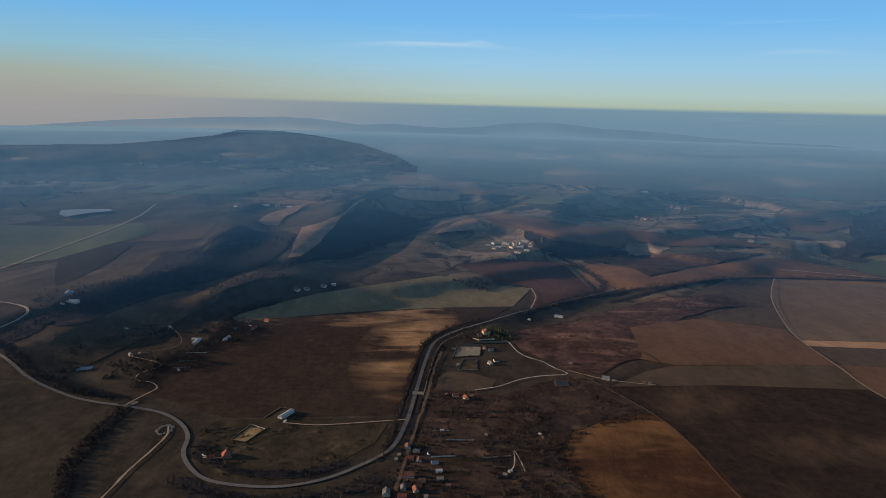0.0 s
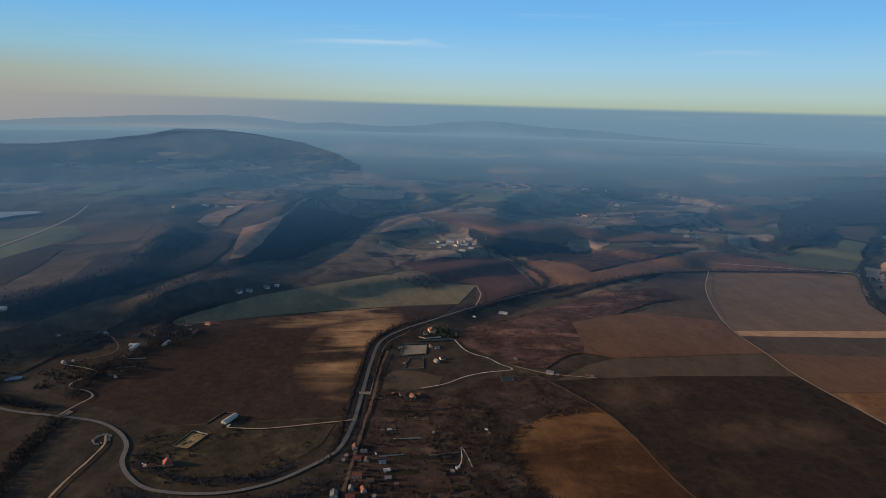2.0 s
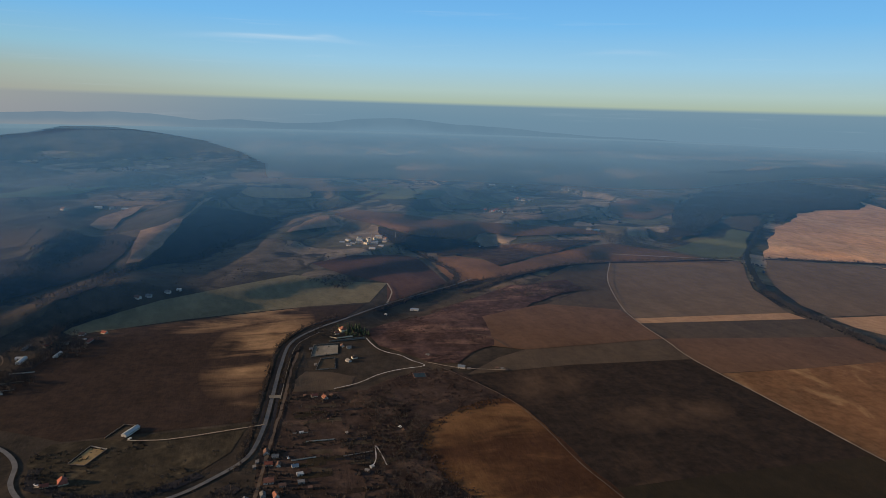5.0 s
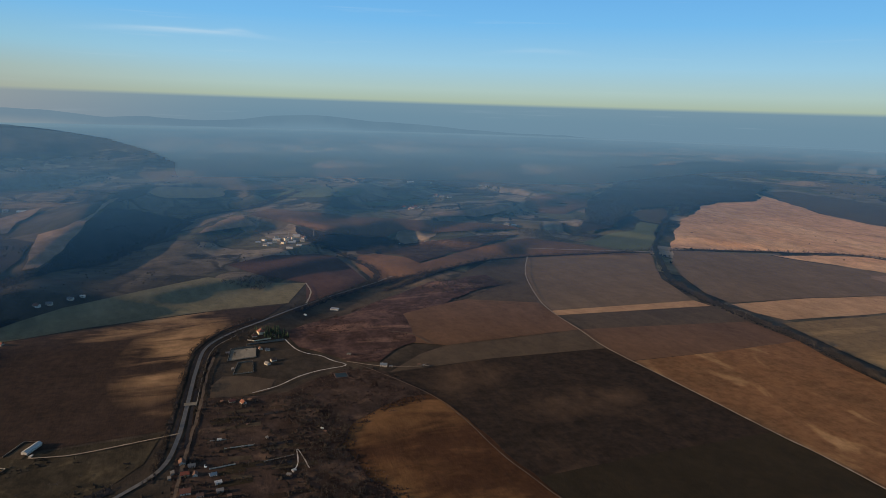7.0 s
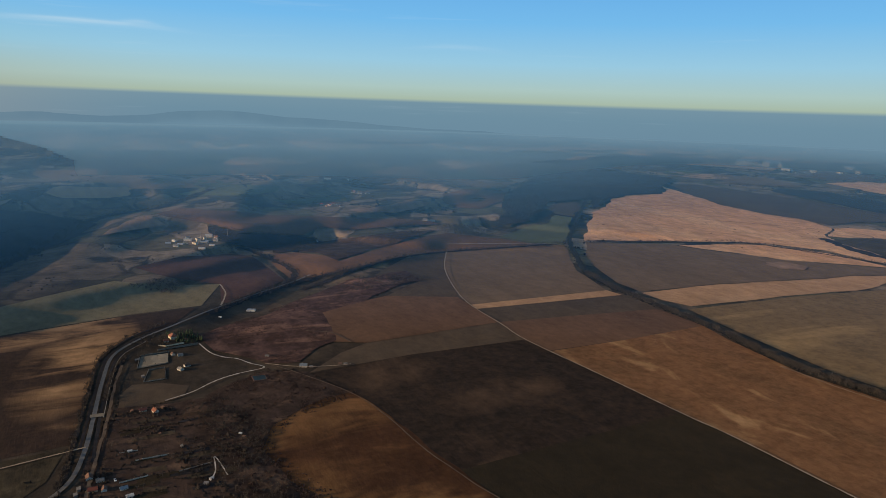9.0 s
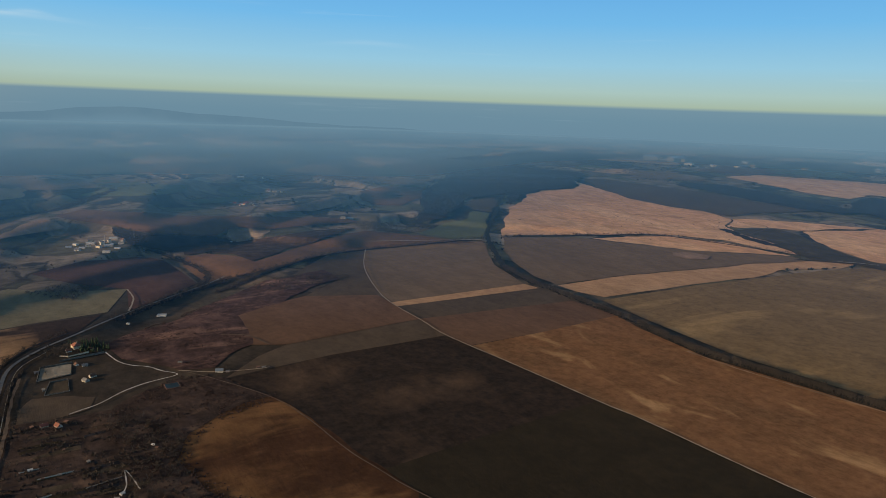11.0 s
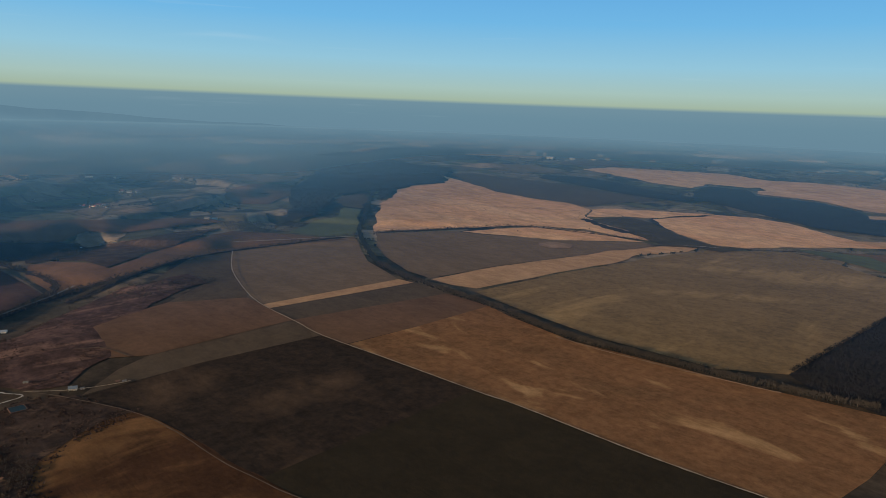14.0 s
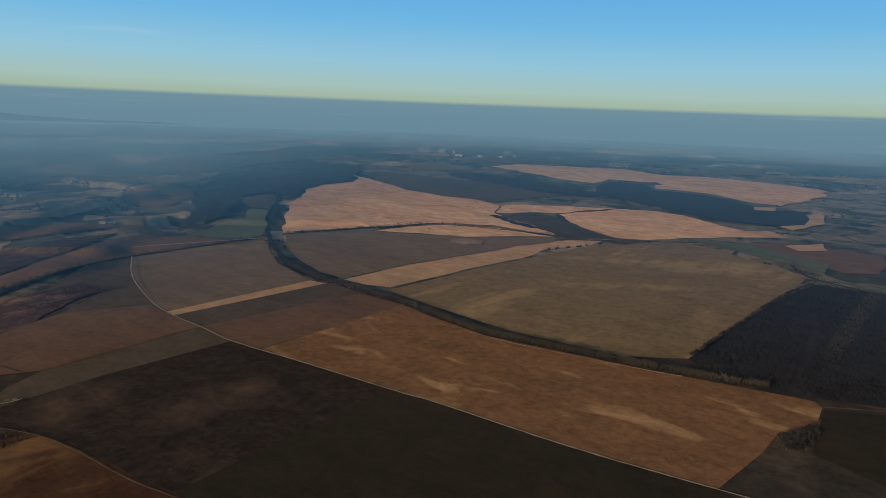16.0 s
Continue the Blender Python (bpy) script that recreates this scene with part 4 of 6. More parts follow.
def hill(name, label, top, foot, tall, forward, mat, bumps=0.05, rough=0.0):
    """A hill seen across the plain: top gives azimuth and elevation of its skyline, foot the elevation at its base;
    it grows out of the plain, its crest standing before the land behind it by the share forward where it is as tall as tall degrees."""
    az = np.arange(top[0][0], top[-1][0] + 0.01, 0.2)
    el = np.interp(az, [p[0] for p in top], [p[1] for p in top]) + bumps * fbm(az, az * 0, 2.2, 3, 3)
    foot = np.interp(az, [p[0] for p in foot], [p[1] for p in foot])
    n = 20
    rows = []
    for k in range(n + 1):
        q = k / n
        e = foot + (el - foot) * q
        plan = H / np.tan(np.radians(-e))
        gx, gy, gz, gs = land(plan * np.sin(np.radians(az)), plan * np.cos(np.radians(az)))
        rad = np.hypot(gx, gy) * (1.0 - forward * q * smooth(0, tall, el - foot))
        z = H + rad * np.tan(np.radians(e))
        hx, hy = rad * np.sin(np.radians(az)), rad * np.cos(np.radians(az))
        rows.append(np.stack([hx, hy, z + (rough * fbm(hx, hy, 260, 8, 3) * math.sin(q * math.pi) if 0 < k < n else 0)], 1))
    v = np.concatenate(rows)
    m = len(az)
    i = (np.arange(n)[:, None] * m + np.arange(m - 1)[None, :]).ravel()
    f = np.stack([i + m, i + m + 1, i + 1, i], 1)
    ob = tagged(mesh_from(name, v, f, [mat], True), label, "hill", kind="structure")
    at = ob.data.attributes.new("woodland", "FLOAT", "POINT")
    at.data.foreach_set("value", np.repeat(np.arange(n + 1) / n, m).astype(np.float32))
    return ob


def skyline(name, label, top, radius, thick, deep=0.9):
    """A range of hills on the horizon, by azimuth and elevation of its crest."""
    az = np.arange(top[0][0], top[-1][0] + 0.01, 0.2)
    el = np.interp(az, [p[0] for p in top], [p[1] for p in top]) + 0.035 * fbm(az, az * 0, 2.6, 3, 4)
    ends = smooth(top[0][0], top[0][0] + 3, az) * smooth(top[-1][0], top[-1][0] - 5, az)
    n = 8
    rows = [np.stack([radius * np.sin(np.radians(az)), radius * np.cos(np.radians(az)), H + radius * np.tan(np.radians(el - deep * (1 - k / n)))], 1) for k in range(n + 1)]
    m = len(az)
    i = (np.arange(n)[:, None] * m + np.arange(m - 1)[None, :]).ravel()
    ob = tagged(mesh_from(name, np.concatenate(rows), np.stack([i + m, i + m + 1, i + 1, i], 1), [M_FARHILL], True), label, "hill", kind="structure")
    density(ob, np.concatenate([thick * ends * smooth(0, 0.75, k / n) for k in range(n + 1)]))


skyline("hill_far", "long self-lit skyline hills with haze blue in their colour",
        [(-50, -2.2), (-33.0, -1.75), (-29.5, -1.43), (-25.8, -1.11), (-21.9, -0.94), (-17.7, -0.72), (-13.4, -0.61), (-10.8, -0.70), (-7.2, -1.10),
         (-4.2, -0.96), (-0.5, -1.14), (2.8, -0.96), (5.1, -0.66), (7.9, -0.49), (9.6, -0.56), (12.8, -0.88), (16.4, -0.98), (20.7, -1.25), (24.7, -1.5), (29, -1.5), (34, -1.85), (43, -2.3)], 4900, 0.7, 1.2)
hill("hill_wooded", "broad dark wooded hill in blue haze", WOODED_TOP, WOODED_FOOT, 1.0, 0.036, M_WOODHILL, 0.03, 24.0)
hill("hill_flat", "low flat-topped dark hill on the plain", FLAT_TOP, FLAT_FOOT, 1.0, 0.045, M_WOODHILL, 0.03, 2.0)

# ---- vegetation ----
RNG = np.random.default_rng(7)


def bare_tree(rng, height=8.0, spread=2.6, limbs=5, sprays=22, trunk=0.42):
    """Trunk, limbs and sprays of bare twigs, as triangles; the twigs carry index 1."""
    v, f, m = [], [], []

    def tube(a, b, ra, rb, sides, mat, join=None):
        """A tapered tube; join names the ring of a thicker one from which it grows."""
        a, b = np.array(a, float), np.array(b, float)
        ax = (b - a) / np.linalg.norm(b - a)
        u = np.cross(ax, (0.3, 1, 0.2))
        u /= np.linalg.norm(u)
        w = np.cross(ax, u)
        rings = []
        for c, rad in ((a, ra), (b, rb)):
            if join is not None and not rings:
                rings.append([join + k % 4 for k in range(sides)])
                continue
            rings.append([len(v) + k for k in range(sides)])
            for k in range(sides):
                g = 2 * math.pi * k / sides
                v.append(c + rad * (math.cos(g) * u + math.sin(g) * w))
        lo, hi = rings
        for k in range(sides):
            n = (k + 1) % sides
            f.append((lo[k], lo[n], hi[n]))
            f.append((lo[k], hi[n], hi[k]))
            m.extend((mat, mat))

    top = np.array([rng.normal(0, 0.2), rng.normal(0, 0.2), height * 0.72])
    tube((0, 0, -0.4), (0, 0, height * trunk), 0.030 * height, 0.020 * height, 4, 0)
    tube((0, 0, height * trunk), top, 0.020 * height, 0.005 * height, 4, 0, 4)
    tips = [top]
    for k in range(limbs):
        g = 2 * math.pi * (k + rng.random() * 0.7) / limbs
        z0 = height * (trunk * 0.75 + 0.3 * rng.random())
        tip = np.array([math.cos(g) * spread * rng.uniform(0.5, 0.95), math.sin(g) * spread * rng.uniform(0.5, 0.95), z0 + height * rng.uniform(0.15, 0.34)])
        tube((0, 0, z0), tip, 0.011 * height, 0.004 * height, 3, 0, 4)
        tips.append(tip)
    for k in range(sprays):
        c = tips[k % len(tips)] * rng.uniform(0.72, 1.02) + rng.normal(0, 0.10 * height, 3) * (1, 1, 0.8)
        c[2] = max(c[2], height * trunk * 0.8)
        out = np.array([c[0], c[1], 0.9 * height * rng.uniform(0.3, 1.0)])
        out = out / (np.linalg.norm(out) + 1e-6) * height * rng.uniform(0.13, 0.24)
        side = rng.normal(0, 1, 3)
        side = side / np.linalg.norm(side) * height * rng.uniform(0.035, 0.075)
        base = len(v)
        v.extend([c - side, c + side, c + out, c + out * 0.45 + np.cross(side, out) / (np.linalg.norm(out) + 1e-6) * 1.2])
        f.extend([(base, base + 1, base + 3), (base, base + 3, base + 2)])
        m.extend((1, 1))
    return np.array(v), np.array(f), np.array(m)


def bush(rng, size=1.6, sprays=9):
    v, f = [], []
    for k in range(sprays):
        g = rng.random() * 2 * math.pi
        c = np.array([math.cos(g) * size * 0.45 * rng.random(), math.sin(g) * size * 0.45 * rng.random(), 0])
        tip = c * 2.1 + (0, 0, size * rng.uniform(0.5, 1.1))
        side = np.array([-math.sin(g + rng.random()), math.cos(g + rng.random()), 0.1]) * size * rng.uniform(0.16, 0.3)
        base = len(v)
        v.extend([c - side - (0, 0, 0.3), c + side - (0, 0, 0.3), tip, (c + tip) / 2 + side * 1.3])
        f.extend([(base, base + 1, base + 3), (base, base + 3, base + 2)])
    return np.array(v), np.array(f), np.ones(len(f), int)


def conifer(rng, height=9.0):
    v, f, m = [np.array((-0.2, 0, 0)), np.array((0.2, 0, 0)), np.array((0, 0.2, 0)), np.array((0, 0, height * 0.8))], [(0, 1, 3), (1, 2, 3), (2, 0, 3)], [0, 0, 0]
    for tier in range(5):
        z, rad = height * (0.10 + 0.17 * tier), height * 0.24 * (1 - tier / 5.6)
        peak = len(v)
        v.append(np.array((rng.normal(0, 0.1), rng.normal(0, 0.1), min(height, z + height * 0.30))))
        k = 9
        for i in range(k):
            g = 2 * math.pi * i / k
            q = rad * rng.uniform(0.65, 1.1) * (1 if i % 2 else 0.8)
            v.append(np.array((math.cos(g) * q, math.sin(g) * q, z + rng.normal(0, 0.15))))
        for i in range(k):
            f.append((peak, peak + 1 + i, peak + 1 + (i + 1) % k))
            m.append(1)
    return np.array(v), np.array(f), np.array(m)


def plant(name, label, protos, spots, sizes, mats, category="trees"):
    """Many plants as one mesh: stuff that nobody counts."""
    x, y, z, s = land(spots[:, 0], spots[:, 1])
    allv, allf, allm, base = [], [], [], 0
    turn = RNG.uniform(0, 2 * math.pi, len(spots))
    pick = RNG.integers(0, len(protos), len(spots))
    for k, (pv, pf, pm) in enumerate(protos):
        sel = np.where(pick == k)[0]
        if not len(sel):
            continue
        c, w = np.cos(turn[sel])[:, None], np.sin(turn[sel])[:, None]
        g = (sizes[sel] * s[sel])[:, None]
        vx = (pv[:, 0] * c - pv[:, 1] * w) * g + x[sel][:, None]
        vy = (pv[:, 0] * w + pv[:, 1] * c) * g + y[sel][:, None]
        vz = pv[:, 2][None] * g * RNG.uniform(0.85, 1.15, len(sel))[:, None] + z[sel][:, None]
        allv.append(np.stack([vx, vy, vz], -1).reshape(-1, 3))
        allf.append((pf[None] + (np.arange(len(sel)) * len(pv))[:, None, None] + base).reshape(-1, 3))
        allm.append(np.tile(pm, len(sel)))
        base += len(sel) * len(pv)
    ob = mesh_from(name, np.concatenate(allv), np.concatenate(allf), mats, False, np.concatenate(allm))
    return tagged(ob, label, category, kind="stuff")


def on_line(points, count, width):
    line = curve(points, 4.0)
    d = np.concatenate([[0], np.cumsum(np.hypot(*np.diff(line, axis=0).T))])
    q = np.sort(RNG.uniform(0, d[-1], count))
    p = np.stack([np.interp(q, d, line[:, 0]), np.interp(q, d, line[:, 1])], 1)
    return p + np.clip(RNG.normal(0, 0.5, (count, 2)), -1, 1) * width * 0.55


def inside(p, poly):
    x, y = p[:, 0], p[:, 1]
    r = np.zeros(len(p), bool)
    for (ax, ay), (bx, by) in zip(poly, poly[1:] + poly[:1]):
        r ^= ((ay > y) != (by > y)) & (x < (bx - ax) * (y - ay) / (by - ay + 1e-9) + ax)
    return r


def in_area(poly, count, clump=0.0, size=40.0, seed=3):
    q = np.array(poly)
    p = RNG.uniform(q.min(0), q.max(0), (count * 6, 2))
    p = p[inside(p, poly)]
    if clump:
        p = p[fbm(p[:, 0], p[:, 1], size, seed, 3) > clump - 0.5]
    return p[:count]


def sized(n, lo, hi):
    return RNG.uniform(lo, hi, n)


TREES = [bare_tree(RNG, 8.0, 2.6) for _ in range(5)]
LIGHT = [bare_tree(RNG, 8.0, 2.7, 3, 13, 0.35) for _ in range(4)]
SLIM = [bare_tree(RNG, 8.0, 1.8, 2, 9, 0.24) for _ in range(4)]
BUSHES = [bush(RNG, 1.6, 7) for _ in range(5)]
CONIFERS = [conifer(RNG) for _ in range(3)]
WOODY = [M_BARK, M_TWIG]

BELT = [(2114, 2264), (1760, 2122), (1555, 1975), (1276, 1654), (1071, 1416), (1003, 1330), (940, 1232), (830, 1042), (800, 921), (796, 832), (792, 726), (782, 640), (768, 573), (764, 514), (778, 420), (797, 310), (816, 230), (836, 165)]
p = on_line(BELT[:5], 900, 13)
plant("tree_belt", "far end of the long tree belt", LIGHT, p, sized(len(p), 0.5, 1.1), [M_TWIG_HAZED, M_TWIG_HAZED])
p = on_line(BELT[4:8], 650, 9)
plant("tree_belt", "middle stretch of the long tree belt", TREES, p, sized(len(p), 0.45, 1.05), [M_TWIG_HAZED, M_TWIG_HAZED])
p = np.concatenate([on_line(BELT[7:], 900, 9), on_line(BELT[9:], 420, 8)])
p = p[fbm(p[:, 0], p[:, 1], 26, 17, 2) > -0.75]
plant("tree_belt", "long belt of bare trees between the fields", TREES, p, sized(len(p), 0.4, 1.25), [M_TWIG_BELT, M_TWIG_BELT])
p = on_line(BELT[4:], 1300, 10)
plant("undergrowth", "bare undergrowth along the tree belt", BUSHES, p, sized(len(p), 0.7, 1.6), [M_TWIG_BLUE, M_TWIG_BLUE], "bushes")
HEDGES = [
    ([(976, 1309), (800, 1306), (652, 1302), (533, 1278), (410, 1200), (330, 1130), (280, 1090)], 620, 14, 0.45, 0.95, "dark hedge with bare trees along the field edge"),
    ([(1034, 1310), (1268, 1241), (1430, 1182), (1500, 1060), (1560, 840)], 420, 10, 0.4, 0.9, "thin hedge beside the stubble"),
    ([(120, 1005), (210, 1085), (300, 1150), (390, 1195), (440, 1225)], 380, 24, 0.5, 1.0, "dark thicket along the road"),
    ([(-318, 640), (-316, 580), (-309, 519), (-290, 477), (-280, 420)], 480, 16, 0.3, 0.65, "bare trees along a ditch"),
    ([(-328, 690), (-330, 760), (-300, 830), (-296, 900), (-310, 960), (-260, 1040)], 420, 18, 0.5, 1.0, "row of bare trees beside the farm"),
    ([(-560, 780), (-545, 930), (-470, 1070), (-370, 1130), (-290, 1330), (-190, 1420), (-110, 1680), (-20, 1980), (130, 2130), (320, 2540)], 1200, 34, 0.6, 1.2, "bare riverside trees in the valley"),
    ([(268, 1140), (300, 1230), (262, 1420), (240, 1480)], 170, 16, 0.5, 1.0, "bare trees along a hollow way"),
    ([(-640, 850), (-531, 790), (-457, 722), (-397, 682), (-340, 662)], 300, 14, 0.5, 1.0, "bare roadside trees"),
    ([(-50, 545), (-44, 600), (-37, 690), (-30, 780), (-20, 860), (10, 925), (60, 975)], 190, 5, 0.45, 0.85, "row of bare trees along the road"),
    ([(-15, 720), (-8, 800), (5, 850)], 60, 5, 0.45, 0.8, "row of bare trees along the lane"),
    ([(-215, 505), (-170, 482), (-120, 478), (-70, 500), (-48, 520)], 170, 20, 0.4, 0.8, "bare thicket outside the bend of the road"),
    ([(-215, 575), (-205, 545), (-160, 520), (-110, 525), (-80, 545)], 120, 14, 0.35, 0.7, "bare shrubs inside the bend of the road"),
    ([(1500, 830), (1600, 720), (1740, 575), (1830, 490)], 110, 8, 0.4, 0.8, "thin hedge at the field's end"),
    ([(1476, 130), (1545, 262), (1700, 330)], 90, 10, 0.5, 0.9, "hedge behind the wood"),
    ([(1720, 1170), (1640, 1020), (1600, 860)], 160, 40, 0.4, 0.8, "dark thicket in a hollow of the upland"),
    ([(-620, 1000), (-560, 1100), (-470, 1250), (-440, 1420), (-400, 1560)], 420, 70, 0.5, 1.0, "bare woodland on the shaded slope"),
]
for line, n, wide, lo, hi, label in HEDGES:
    p = on_line(line, n, wide)
    plant("hedgerow", label, LIGHT if line[0][1] > 1000 or n > 1000 else TREES, p, sized(n, lo, hi), WOODY, "hedge")
    # a dark strip draws the hedge together into one band
    ribbon("hedge_bank", line, wide * 0.8, M_DARK_FLOOR, "dark strip of ground under a hedge", 2, 12.0, "ground", 0.3)
    p = on_line(line, n // 2, wide)
    plant("undergrowth", "bare undergrowth of the hedge", BUSHES, p, sized(len(p), 0.8, 1.6), WOODY, "bushes")

ribbon("field_margin", [(752, 540), (756, 470), (768, 400), (786, 310), (800, 255)], 3.4, M_DRY_SUNLIT, "pale dry grass margin along the tree belt", 3, 8.0, "field margin", 0.45)

# the young wood: rows of slim grey trees with rides between them
WOOD = [(868, 271), (1090, 266), (1294, 257), (1464, 234), (1489, 124), (1500, -40), (880, -40), (866, 60), (824, 160), (843, 240)]
drape("dark_floor", WOOD, M_DARK_FLOOR, "leaf litter under the young wood", 2, 30, "ground")
p = in_area(WOOD, 14000)
ride = np.minimum(np.abs(p[:, 1] - 150 - 0.10 * (p[:, 0] - 900)) + 60 * (p[:, 0] > 1220), np.abs(p[:, 0] - 1010 - 0.35 * (p[:, 1] - 150)) + 60 * (p[:, 1] > 155))
p = p[ride > 4.0]
red = (p[:, 0] > 1000) & (p[:, 1] < 142) & (p[:, 1] > 118)
plant("young_wood", "dense young wood of slim grey bare trees", SLIM, p[~red], sized((~red).sum(), 0.5, 0.72), [M_TWIG_BLUE, M_TWIG_BLUE])
plant("young_wood", "rusty band of leafy young trees in the wood", SLIM, p[red], sized(red.sum(), 0.5, 0.7), [M_TWIG_BLUE, M_TWIG_BELT])
p = on_line([(868, 271), (1294, 257), (1464, 234)], 240, 4)
plant("wood_edge", "dark edge of the young wood", TREES, p, sized(len(p), 0.7, 1.0), [M_BARK, M_TWIG_BLUE])

FAR_WOOD = [(1333, 2195), (2107, 3076), (2527, 3124), (2637, 2674), (2260, 2330), (2055, 2152), (1854, 2108), (1677, 2003), (1427, 1777), (1620, 2035), (1395, 1970), (1083, 1637), (932, 1564), (1076, 1772)]
STRIP_WOOD = [(2801, 2173), (2929, 2014), (2815, 1707), (2671, 1449), (2608, 1259), (2602, 1159), (2434, 1220), (2428, 1365), (2460, 1544), (2576, 1831), (2625, 2035)]
RIVER_WOOD = [(2822, 1365), (3145, 1451), (3164, 1277), (2962, 1143), (2970, 1025), (2956, 905), (2801, 714), (2607, 625), (2746, 472), (2353, 421), (2224, 513), (2212, 668), (2369, 907), (2509, 1117), (2589, 1249)]
WEST_WOOD = [(-578, 1364), (-532, 1455), (-541, 1588), (-538, 1750), (-456, 1658), (-411, 1696), (-359, 1645), (-346, 1471), (-350, 1303), (-386, 1209), (-434, 1126), (-473, 1006), (-496, 910), (-527, 885), (-592, 1001), (-568, 1083), (-549, 1198)]
# next two outlines: shade put in as dark ground and added trees
RIDGE_SHADE = [(-285, 1736), (-284, 1928), (-275, 2168), (-159, 2058), (-34, 1858), (-98, 1634), (-164, 1487), (-242, 1363), (-292, 1333), (-286, 1543)]
HOLLOW_SHADE = [(324, 1537), (345, 1590), (393, 1581), (420, 1530), (430, 1480), (400, 1420), (349, 1400), (310, 1420)]
for poly, label in ((FAR_WOOD, "floor of a far dark wood"), (STRIP_WOOD, "floor of a dark strip of wood"), (RIVER_WOOD, "floor of the dark riverside wood"), (HOLLOW_SHADE, "floor of the wood in a hollow"), (WEST_WOOD, "floor of the shaded western wood"), (RIDGE_SHADE, "floor of the steep wood below the ridge"),
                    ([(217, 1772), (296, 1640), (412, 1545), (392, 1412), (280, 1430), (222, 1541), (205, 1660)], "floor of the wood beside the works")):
    drape("dark_floor", poly, M_DARK_FLOOR, label, 3, 40, "ground")

